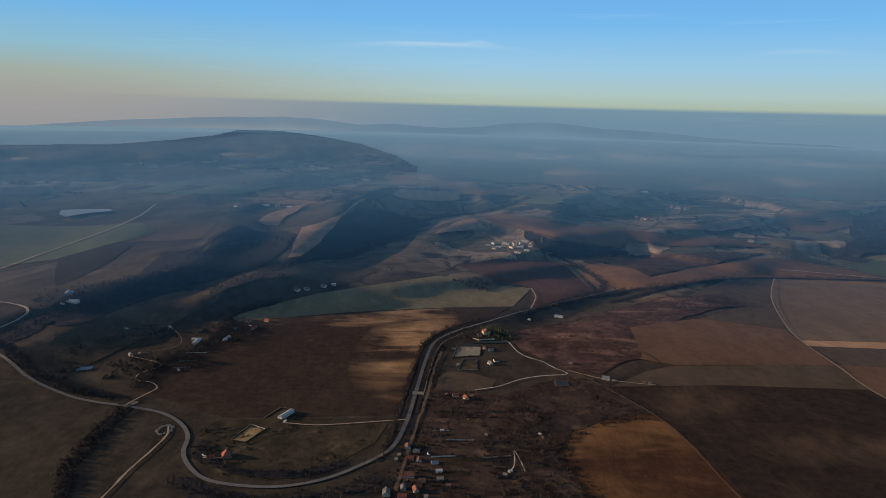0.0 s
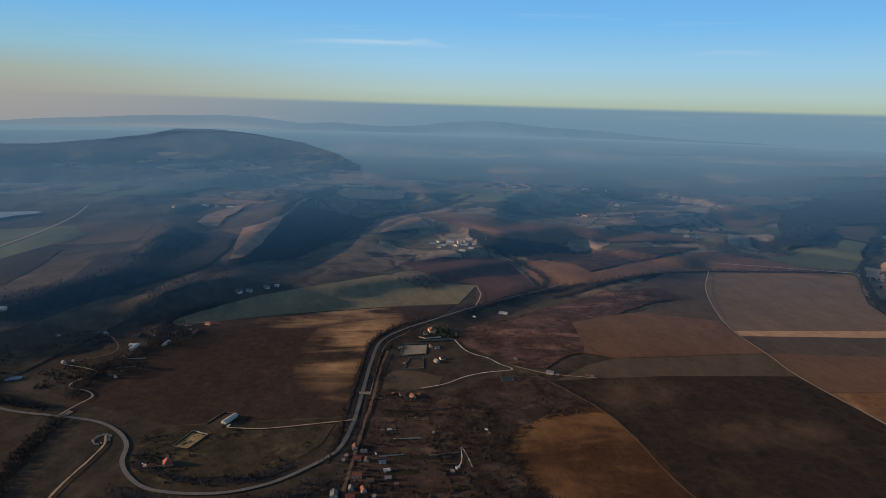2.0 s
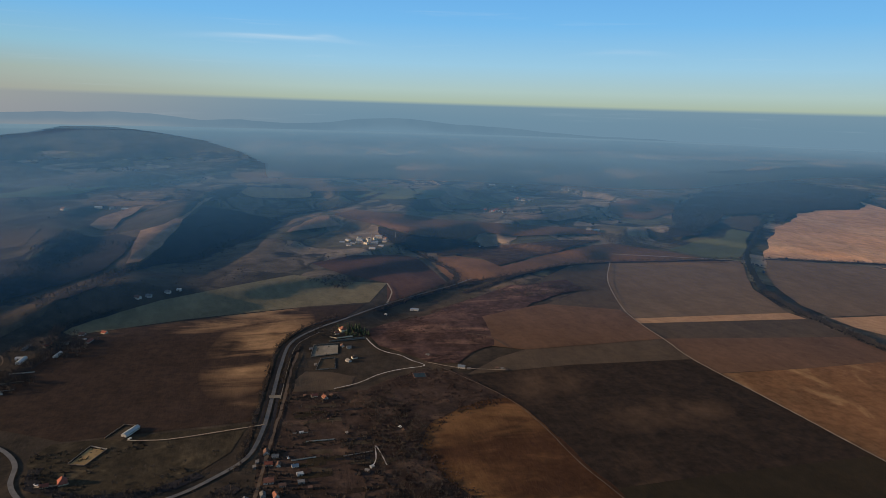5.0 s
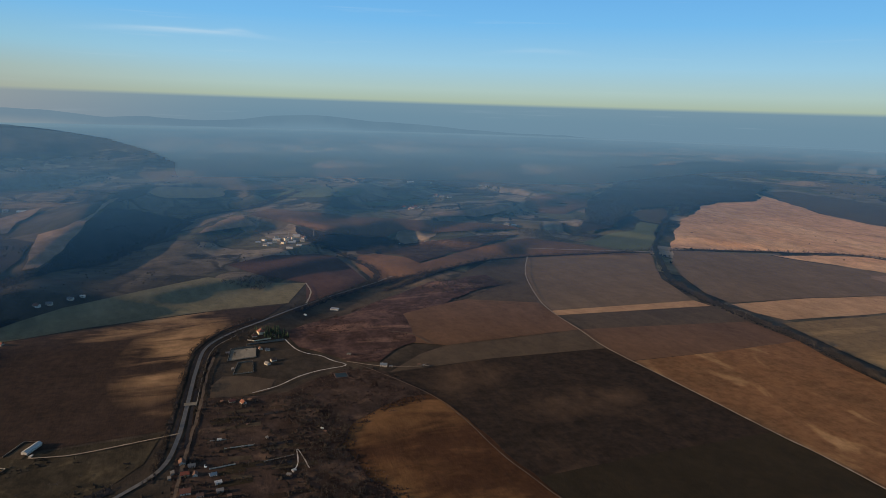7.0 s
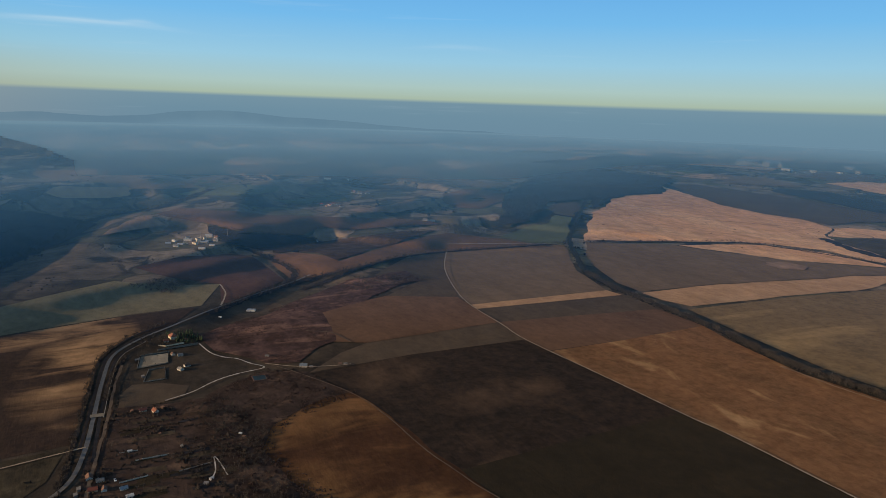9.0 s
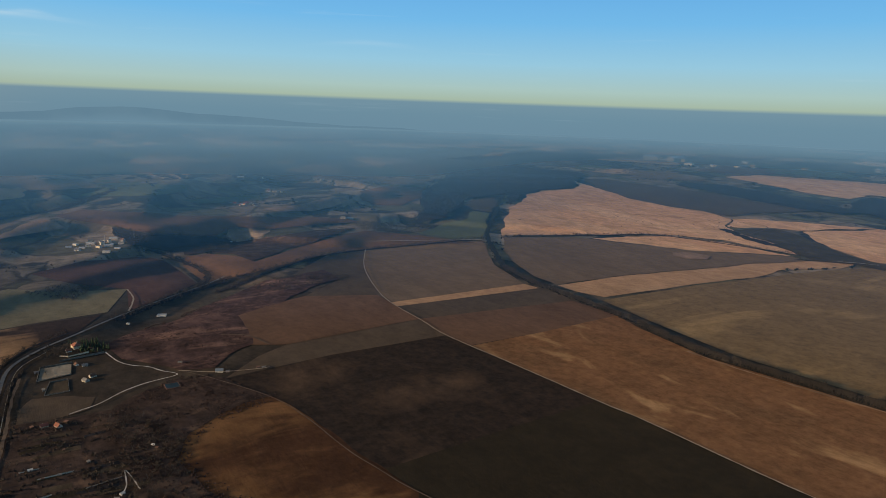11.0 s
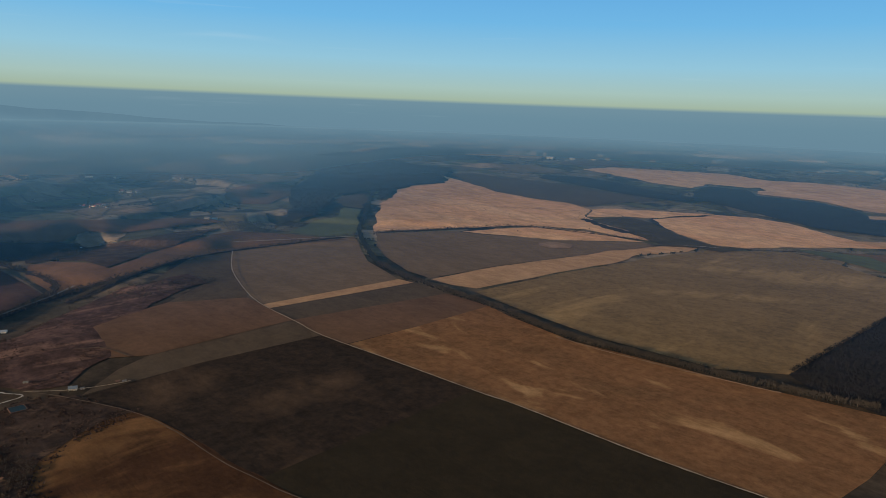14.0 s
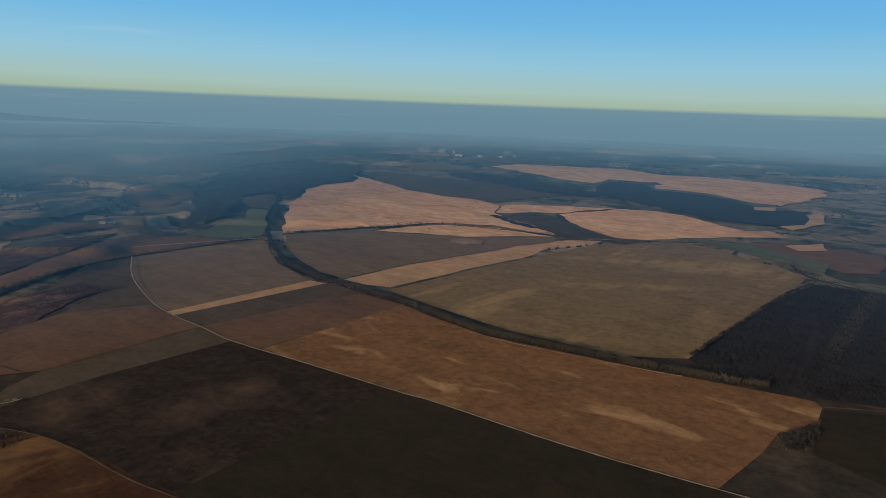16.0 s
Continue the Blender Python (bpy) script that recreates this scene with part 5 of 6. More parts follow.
AREAS = [
    ([(96, 908), (215, 1000), (300, 1060), (382, 1130), (500, 1165), (500, 1095), (427, 1050), (354, 985), (275, 955), (256, 835), (193, 767), (154, 779), (105, 845)], 3600, 0.35, 45, BUSHES, 0.5, 1.3, M_TWIG_RED, "rusty bushes of the scrubland"),
    ([(200, 1067), (314, 1149), (505, 1132), (520, 1085), (380, 1052), (290, 1040)], 420, 0.35, 60, TREES, 0.35, 0.75, M_TWIG, "bare trees of the scrubland"),
    ([(-15, 700), (76, 694), (110, 650), (112, 568), (121, 514), (110, 440), (-40, 440), (-30, 600)], 900, 0.45, 30, BUSHES, 0.7, 1.8, M_TWIG, "bare garden bushes"),
    ([(60, 690), (128, 660), (125, 600), (105, 560), (118, 505), (112, 440), (60, 440), (70, 560), (40, 620)], 420, 0.3, 40, TREES, 0.3, 0.65, M_TWIG, "bare fruit trees in the gardens"),
    ([(76, 700), (118, 735), (150, 758), (192, 742), (221, 656), (180, 640), (132, 610), (112, 568), (121, 514), (150, 430), (150, 330), (105, 330), (92, 470), (84, 560), (66, 640)], 1500, 0.3, 30, BUSHES, 0.5, 1.4, M_TWIG_RED, "brown bushes on the slope beside the gardens"),
    ([(76, 700), (118, 735), (135, 700), (128, 620), (110, 568), (118, 514), (145, 430), (145, 330), (105, 330), (92, 470), (84, 560), (66, 640)], 300, 0.3, 30, TREES, 0.25, 0.55, M_TWIG, "small bare trees on the slope beside the gardens"),
    ([(700, 128), (758, 106), (735, 92), (690, 96), (672, 114)], 170, 0.0, 40, TREES, 0.4, 0.75, M_TWIG_BLUE, "thicket at the field's corner"),
    ([(217, 1772), (296, 1640), (412, 1545), (392, 1412), (280, 1430), (222, 1541), (205, 1660)], 950, 0.2, 70, LIGHT, 0.6, 1.1, M_TWIG, "bare wood beside the works"),
    ([(18, 1197), (80, 1240), (130, 1253), (110, 1180), (76, 1124)], 150, 0.2, 50, TREES, 0.5, 0.9, M_TWIG, "bare copse on the low ridge"),
    ([(-360, 740), (-285, 740), (-270, 820), (-240, 930), (-330, 940), (-345, 840)], 200, 0.4, 40, TREES, 0.6, 1.15, M_TWIG, "bare trees among the farm buildings"),
    ([(-420, 700), (-330, 720), (-340, 880), (-420, 930), (-480, 850)], 320, 0.65, 40, BUSHES, 0.8, 2.0, M_TWIG, "bare bushes round the smallholdings"),
    (FAR_WOOD, 4200, 0.3, 300, LIGHT, 0.9, 1.7, M_TWIG_HAZED, "far dark wood"),
    (STRIP_WOOD, 1200, 0.2, 300, LIGHT, 0.9, 1.5, M_TWIG_HAZED, "dark strip of far wood"),
    (RIVER_WOOD, 2600, 0.3, 200, LIGHT, 0.6, 1.1, M_TWIG_HAZED, "dark riverside wood"),
    (WEST_WOOD, 1500, 0.45, 90, LIGHT, 0.5, 1.0, M_TWIG_HAZED, "shaded wood on the western slope"),
    (RIDGE_SHADE, 1300, 0.3, 90, LIGHT, 0.5, 1.0, M_TWIG_HAZED, "shaded wood below the ridge"),
    (HOLLOW_SHADE, 420, 0.0, 60, LIGHT, 0.5, 0.9, M_TWIG, "bare wood in a shaded hollow"),
    ([(480, 2000), (640, 2010), (700, 2150), (560, 2250), (470, 2200)], 260, 0.3, 60, LIGHT, 0.6, 1.1, M_TWIG, "bare trees of the hamlet"),
    ([(70, 880), (98, 878), (92, 915), (78, 935), (55, 930)], 60, 0.0, 60, CONIFERS, 0.5, 0.95, M_CONIFER, "dark conifers behind the villa"),
    ([(8, 885), (50, 880), (70, 930), (30, 925)], 46, 0.0, 60, TREES, 0.4, 0.7, M_TWIG, "bare trees beside the villa"),
    ([(-300, 1130), (-240, 1400), (-130, 1650), (-180, 1750), (-260, 1600), (-300, 1400)], 500, 0.3, 90, LIGHT, 0.5, 1.0, M_TWIG_HAZED, "bare woodland on the steep slope"),
    ([(560, 1480), (800, 1640), (960, 1500), (880, 1440), (620, 1450)], 700, 0.5, 80, LIGHT, 0.5, 1.0, M_TWIG, "bare thickets in the shallow valley"),
    ([(-230, 600), (-60, 625), (-70, 560), (-140, 520), (-200, 540)], 260, 0.55, 30, BUSHES, 0.5, 1.3, M_TWIG, "low bushes on the meadow"),
    ([(-700, 900), (-300, 1150), (-150, 1500), (-200, 2300), (300, 2300), (700, 1800), (450, 1450), (60, 1330), (-50, 1250), (-330, 960)], 900, 0.6, 70, BUSHES, 0.8, 2.0, M_TWIG, "bushes scattered over the slopes"),
    ([(-1100, 1200), (-700, 1000), (-640, 1500), (-560, 1900), (-700, 2300), (-1200, 2200)], 300, 0.85, 80, BUSHES, 0.8, 2.0, M_TWIG, "bushes along the western field edges"),
    ([(1100, 1380), (1500, 1800), (2000, 1600), (1990, 1150), (1600, 900)], 130, 0.75, 120, BUSHES, 1.2, 3.2, M_TWIG, "scattered bushes on the dry upland"),
]
for poly, n, clump, size, protos, lo, hi, mat, label in AREAS:
    p = in_area(poly, n, clump, size, len(label))
    plant("thicket", label, protos, p, sized(len(p), lo, hi), [M_BARK, mat], "bushes" if protos is BUSHES else "trees")

# the far patchwork: small fields between hedges, and rows of trees along their edges
TAKEN = [f[2] for f in FIELDS] + [WOOD] + [a[0] for a in AREAS]
PATCHWORK = [(M_TAN, "pale stubble field in the far patchwork"), (M_GREY, "grey-brown field in the far patchwork"), (M_GREEN, "green winter field in the far patchwork"),
             (M_STRIP, "brown fallow in the far patchwork"), (M_BROWN, "brown tilled field in the far patchwork"), (M_DARK_FLOOR, "floor of a far copse")]
# how many, azimuths, distances, and the chances of each kind
BLOCKS = [(46, -28, 40, 1450, 2500, (0.06, 0.26, 0.10, 0.28, 0.20, 0.10)), (60, -4, 44, 2500, 4300, (0.08, 0.22, 0.10, 0.24, 0.10, 0.26)),
          (56, 20, 86, 3200, 8000, (0.14, 0.34, 0.18, 0.12, 0.08, 0.14)), (26, -40, -8, 1900, 2700, (0.04, 0.26, 0.28, 0.26, 0.06, 0.10))]
for count, a0, a1, r0, r1, odds in BLOCKS:
    for _ in range(count):
        g, r = radians(RNG.uniform(a0, a1)), r0 * (r1 / r0) ** RNG.random()
        wide, deep, skew = r * RNG.uniform(0.018, 0.055), r * RNG.uniform(0.025, 0.075) * (r / 2500) ** 0.3, RNG.uniform(-0.6, 0.6)
        c = np.array((math.sin(g) * r, math.cos(g) * r))
        u, w = np.array((math.cos(g), -math.sin(g))), np.array((math.sin(g), math.cos(g)))
        kind = RNG.choice(6, p=odds)
        outline = [tuple(c + u * wide * (i + skew * j) * RNG.uniform(0.75, 1.2) + w * deep * j * RNG.uniform(0.75, 1.2)) for i, j in ((-1, -1), (0, -1.1), (1, -0.9), (1.1, 0), (1, 1), (0, 0.95), (-1, 1), (-1.05, 0.1))]
        if any(inside(np.array(outline + [tuple(c)]), t).any() for t in TAKEN):
            continue
        mat, label = PATCHWORK[kind]
        drape("field", outline, mat, label, 1, 40.0, "field", kind < 5)
        if kind == 5:
            p = in_area(outline, 110)
            plant("thicket", "far copse of bare trees", LIGHT, p, sized(len(p), 0.7, 1.2) * max(1, r / 3000), [M_TWIG_HAZED, M_TWIG_HAZED])
        elif RNG.random() < 0.75:
            edge = outline[:3] if RNG.random() < 0.6 else outline[2:5]
            p = on_line(edge, int(70 * RNG.uniform(0.6, 1.3)), 12)
            plant("hedgerow", "row of bare trees along a far field edge", LIGHT, p, sized(len(p), 0.5, 1.0) * max(1, r / 3000), [M_TWIG_HAZED, M_TWIG_HAZED], "hedge")

p = on_line([(150, 340), (150, 430), (121, 514), (112, 568), (132, 610), (180, 640), (221, 656)], 700, 22)
plant("thicket", "low brown bushes straggling over the field's edge", BUSHES, p, sized(len(p), 0.4, 1.3), [M_BARK, M_TWIG_RED], "bushes")

# far hedges and streamside trees wind through the patchwork in thin lines
g, r = np.radians(RNG.uniform(-36, 84, 260000)), 1350 * (5200 / 1350) ** RNG.random(260000)
p = np.stack([np.sin(g) * r, np.cos(g) * r], 1)
line = np.minimum(np.abs(fbm(p[:, 0], p[:, 1], 520, 61, 3)), np.abs(fbm(p[:, 0], p[:, 1], 300, 71, 2)) * 1.4)
p = p[(line < 0.020) & (fbm(p[:, 0], p[:, 1], 240, 81, 2) > -0.25)]
p = p[(p[:, 0] > -250) | (np.hypot(p[:, 0], p[:, 1]) > 2300)]
for t in TAKEN:
    p = p[~inside(p, t)]
p = p[:11000]
plant("hedgerow", "thin lines of far hedges and streamside trees", BUSHES, p, sized(len(p), 1.6, 3.6) * np.maximum(1, np.hypot(p[:, 0], p[:, 1]) / 2600), [M_TWIG_HAZED, M_TWIG_HAZED], "hedge")

# narrow garden plots, tilled or fallow, with bare rows between them
PLOTS = [M_OLIVE_DARK, M_DARK, M_OLIVE_DARK, M_MEADOW, M_MEADOW, M_DARK_FLOOR]
for i, y in enumerate(np.arange(476, 690, 11.0) + RNG.normal(0, 2.2, 20)):
    x0 = -8 + 3 * (i % 3)
    if RNG.random() < 0.25:
        continue
    for j, x in enumerate(np.linspace(x0, 88 - 7 * ((i * 5) % 4), 3)[:-1]):
        wide, tilt = RNG.uniform(16, 42), RNG.uniform(-2.5, 3.5)
        x = x + RNG.uniform(0, 14)
        if RNG.random() < 0.3:
            continue
        drape("garden_plot", [(x, y), (x + wide, y + tilt), (x + wide, y + tilt + RNG.uniform(4, 9)), (x, y + RNG.uniform(4, 9))], PLOTS[(i * 2 + j * 3) % 6], "narrow garden plot of tilled or fallow soil", 2, 10, "garden plot")
    p = on_line([(x0, y + 9.5), (40, y + 10.5 + RNG.normal(0, 3)), (84, y + 11 + RNG.normal(0, 4))], 60, 8.0)
    p = p[fbm(p[:, 0], p[:, 1] * 3, 22, 40, 2) > 0.0]
    plant("thicket", "row of bare shrubs between garden plots", BUSHES, p, sized(len(p), 0.4, 1.3), WOODY, "bushes")

# single trees along the road, the lane and in the gardens


def single_tree(k, protos=TREES, mats=(M_BARK, M_TWIG)):
    v, f, m = protos[k]
    root = new("tree")
    for name, idx, mat in (("trunk", 0, mats[0]), ("crown", 1, mats[1])):
        used, fresh = np.unique(f[m == idx], return_inverse=True)
        part_ob = mesh_from(name, v[used], fresh.reshape(-1, 3), [mat])
        part_ob.parent = root
    return tagged(root, "bare deciduous tree with a brown twiggy crown", "tree", "scattered trees")


def place(x, y, turn=0.0, size=1.0, drop=0.0):
    px, py, pz, s = land(np.array([x]), np.array([y]))
    return pose(px[0], py[0], pz[0] - drop, 0, 0, turn) @ Matrix.Scale(size * s[0], 4)


STOCK = [single_tree(k) for k in range(4)]
spots = np.concatenate([on_line([(-56, 540), (-46, 600), (-40, 690), (-33, 790)], 26, 3), on_line([(-18, 560), (-12, 640), (-6, 700), (2, 780)], 24, 4),
                        in_area([(-15, 690), (76, 690), (120, 600), (100, 470), (-30, 470)], 90), in_area([(-340, 740), (-280, 740), (-240, 930), (-330, 930)], 40),
                        in_area([(5, 780), (80, 780), (75, 900), (10, 890)], 16), in_area([(-210, 525), (-120, 505), (-70, 540), (-100, 580)], 22),
                        np.array([(163, 800), (170, 790), (205, 757), (190, 742), (232, 745), (244, 737), (-318, 655), (-312, 662), (-306, 652), (-322, 662)])])
for i, (x, y) in enumerate(spots):
    m = place(x, y, RNG.uniform(0, 360), RNG.uniform(0.5, 0.95))
    if i < len(STOCK):
        STOCK[i].matrix_basis = m
    else:
        copy_thing(STOCK[i % 4], m)

# ---- buildings and small things ----
M_PLASTER = plain("white_plaster", (0.42, 0.375, 0.31), (0.54, 0.49, 0.42), 0.6, 0.9, 0.1)
M_CREAM = plain("cream_plaster", (0.56, 0.46, 0.32), (0.66, 0.56, 0.40), 0.6, 0.9, 0.1)
M_GREYWALL = plain("grey_render", (0.17, 0.15, 0.13), (0.25, 0.225, 0.20), 0.6, 0.9, 0.1)
M_TILE = plain("red_clay_tiles", (0.20, 0.060, 0.042), (0.28, 0.095, 0.062), 1.5, 0.85, 0.15)
M_TILE_ORANGE = plain("orange_clay_tiles", (0.17, 0.068, 0.044), (0.23, 0.098, 0.064), 1.5, 0.85, 0.15)
M_TILE_BROWN = plain("old_brown_tiles", (0.11, 0.062, 0.045), (0.17, 0.10, 0.074), 1.5, 0.9, 0.1)
M_SHEET = plain("pale_metal_sheet", (0.36, 0.345, 0.32), (0.47, 0.455, 0.43), 0.8, 0.5, 0.4, 0.0)
M_SLATE = plain("grey_asbestos_sheet", (0.12, 0.115, 0.11), (0.19, 0.18, 0.17), 0.8, 0.85, 0.15)
M_BLUE = plain("blue_grey_metal_roof", (0.13, 0.165, 0.20), (0.18, 0.215, 0.25), 0.8, 0.5, 0.4)
M_DOOR = plain("dark_wood", (0.070, 0.045, 0.030), (0.12, 0.080, 0.052), 2.0, 0.7, 0.3)
M_CONCRETE = plain("weathered_concrete", (0.14, 0.12, 0.098), (0.23, 0.20, 0.17), 0.5, 0.9, 0.1)
M_STONE = plain("pale_field_stone", (0.17, 0.15, 0.125), (0.27, 0.245, 0.21), 1.0, 0.95, 0.1)
M_PANE, _t, _b = material("window_glass", 0.08, 0.5)
_b.inputs["Base Color"].default_value = (0.03, 0.035, 0.04, 1)
M_CAR = plain("white_car_paint", (0.7, 0.7, 0.7), (0.75, 0.75, 0.75), 1.0, 0.3, 0.5, 0, 0)
M_RUBBER = plain("black_rubber", (0.02, 0.02, 0.02), (0.03, 0.03, 0.03), 5.0, 0.9, 0.2)


def part(name, bm, mat, parent, label=""):
    me = bpy.data.meshes.new(name)
    bmesh.ops.recalc_face_normals(bm, faces=bm.faces[:])
    bm.to_mesh(me)
    bm.free()
    me.materials.append(mat)
    ob = new(name, me)
    ob.parent = parent
    if label:
        tagged(ob, label)
    return ob


def block(x0, x1, y0, y1, z0, z1, bm=None, bevel=0.0):
    bm = bm or bmesh.new()
    r = bmesh.ops.create_cube(bm, size=1.0)
    for v in r["verts"]:
        v.co = ((x0 + x1) / 2 + v.co.x * (x1 - x0), (y0 + y1) / 2 + v.co.y * (y1 - y0), (z0 + z1) / 2 + v.co.z * (z1 - z0))
    if bevel:
        bmesh.ops.bevel(bm, geom=list({e for v in r["verts"] for e in v.link_edges}), offset=bevel, segments=1, affect="EDGES")
    return bm


def prism(profile, y0, y1):
    """A profile in x and z, drawn out along y."""
    bm = bmesh.new()
    a = [bm.verts.new((x, y0, z)) for x, z in profile]
    b = [bm.verts.new((x, y1, z)) for x, z in profile]
    bm.faces.new(a)
    bm.faces.new(b[::-1])
    for i in range(len(a)):
        j = (i + 1) % len(a)
        bm.faces.new((a[i], a[j], b[j], b[i]))
    return bm


def window(parent, at, facing, w=1.1, h=1.3):
    """A window set on a wall: frame, with its pane."""
    t = 0.08
    x, y, z = at
    bm = bmesh.new()
    bars = ((-w / 2, -w / 2 + t, 0, h), (w / 2 - t, w / 2, 0, h), (-w / 2 + t, w / 2 - t, 0, t), (-w / 2 + t, w / 2 - t, h - t, h), (-t / 2, t / 2, t, h - t))
    for u0, u1, v0, v1 in bars:
        if facing == "x":
            block(x - 0.06, x + 0.06, y + u0, y + u1, z + v0, z + v1, bm)
        else:
            block(x + u0, x + u1, y - 0.06, y + 0.06, z + v0, z + v1, bm)
    fr = part("window", bm, M_PLASTER, parent)
    if facing == "x":
        pane = block(x - 0.03, x + 0.03, y - w / 2 + t, y + w / 2 - t, z + t, z + h - t)
    else:
        pane = block(x - w / 2 + t, x + w / 2 - t, y - 0.03, y + 0.03, z + t, z + h - t)
    part("pane", pane, M_PANE, fr)
    return fr


def gable_house(w, l, eave, rise, wall, roof, label, name="house", windows=2, chimney=True, over=0.45, hip=0.0, storeys=1):
    """A house of width w (x) and length l (y) with a pitched roof along y; hip draws in the ends of the ridge."""
    root = tagged(new(name), label, name.replace("_", " "))
    hw, hl = w / 2, l / 2
    if hip:
        part("wall", block(-hw, hw, -hl, hl, -1.0, eave), wall, root)
    else:
        part("wall", prism([(-hw, -1.0), (hw, -1.0), (hw, eave), (0, eave + rise * 0.97), (-hw, eave)], -hl, hl), wall, root)
    a, b, t = hw + over, hl + over, 0.22
    drop = rise / hw * over
    bm = bmesh.new()
    ridge = hl + over - hip
    for lift in (0.0, t):
        z0, z1 = eave - drop + lift, eave + rise + lift
        quad = [bm.verts.new(c) for c in ((-a, -b, z0), (a, -b, z0), (a, b, z0), (-a, b, z0), (0, -ridge, z1), (0, ridge, z1))]
        faces = [(0, 4, 5, 3), (1, 2, 5, 4)] + ([(0, 1, 4), (2, 3, 5)] if hip else [])
        for fc in faces:
            bm.faces.new([quad[i] for i in fc])
    bm.verts.ensure_lookup_table()
    pairs = [(0, 1), (1, 2), (2, 3), (3, 0)] if hip else [(3, 0), (1, 2), (0, 4), (4, 1), (2, 5), (5, 3)]
    for i, j in pairs:
        bm.faces.new((bm.verts[i], bm.verts[j], bm.verts[j + 6], bm.verts[i + 6]))
    rf = part("roof", bm, roof, root)
    if not hip:
        part("ridge_cap", block(-0.16, 0.16, -b, b, eave + rise + t - 0.06, eave + rise + t + 0.08), roof, rf)
    if chimney:
        part("chimney", block(hw * 0.35 - 0.3, hw * 0.35 + 0.3, hl * 0.35 - 0.3, hl * 0.35 + 0.3, eave + rise * 0.4, eave + rise + 0.9), M_GREYWALL, rf)
    part("door", block(-hw - 0.05, -hw + 0.03, -0.5, 0.5, 0.0, 2.05), M_DOOR, root)
    for st in range(storeys):
        for k in range(windows):
            y = (k + 0.5) / windows * l - hl
            if abs(y) < 1.0:
                y += 1.6
            for sx in (-1, 1):
                window(root, (sx * hw, y, 0.95 + 2.8 * st), "x")
        for sy in (-1, 1):
            window(root, (0.0, sy * hl, 0.95 + 2.8 * st), "y")
    return root


def shed(w, l, h, wall, roof, label, name="shed"):
    root = tagged(new(name), label, name.replace("_", " "))
    part("wall", prism([(-w / 2, -0.6), (w / 2, -0.6), (w / 2, h), (-w / 2, h * 0.82)], -l / 2, l / 2), wall, root)
    part("roof", prism([(-w / 2 - 0.3, h * 0.80), (w / 2 + 0.3, h * 1.03), (w / 2 + 0.3, h * 1.03 + 0.15), (-w / 2 - 0.3, h * 0.80 + 0.15)], -l / 2 - 0.3, l / 2 + 0.3), roof, root)
    part("door", block(-w / 2 - 0.06, -w / 2 + 0.02, -0.55, 0.55, 0, min(1.95, h * 0.75)), M_DOOR, root)
    return root


def wall_line(x0, y0, x1, y1, h, mat, label, name="garden_wall", thick=0.35):
    """A low wall with coping and piers between two spots of the plan."""
    (ax, bx), (ay, by) = land(np.array([x0, x1]), np.array([y0, y1]))[:2]
    z = land(np.array([x0]), np.array([y0]))[2][0]
    l = math.hypot(bx - ax, by - ay)
    root = tagged(new(name), label, name.replace("_", " "))
    part("wall", block(0, l, -thick / 2, thick / 2, -1.0, h), mat, root)
    part("coping", block(-0.05, l + 0.05, -thick / 2 - 0.06, thick / 2 + 0.06, h, h + 0.1), M_CONCRETE, root)
    n = max(2, int(l / 5))
    for k in range(n + 1):
        part("pier", block(k * l / n - 0.2, k * l / n + 0.2, -thick / 2 - 0.08, thick / 2 + 0.08, -1.0, h + 0.22), mat, root)
    root.matrix_basis = pose(ax, ay, z, 0, 0, math.degrees(math.atan2(by - ay, bx - ax)))
    return root


USED = {}


def put(key, x, y, turn=0.0, size=1.0, label="", group=""):
    """Stands a building of a known kind on the plan; the first of its kind is built, the rest are copies."""
    m = place(x, y, turn, size * (0.69 if y < 1000 else 1.0))
    if key not in USED:
        ob = USED[key] = KINDS[key]()
        ob.matrix_basis = m
    else:
        src = USED[key]
        keep = src.matrix_basis.copy()
        src.matrix_basis = Matrix.Identity(4)
        ob = copy_thing(src, m)
        src.matrix_basis = keep
    return tagged(ob, label, "", group)


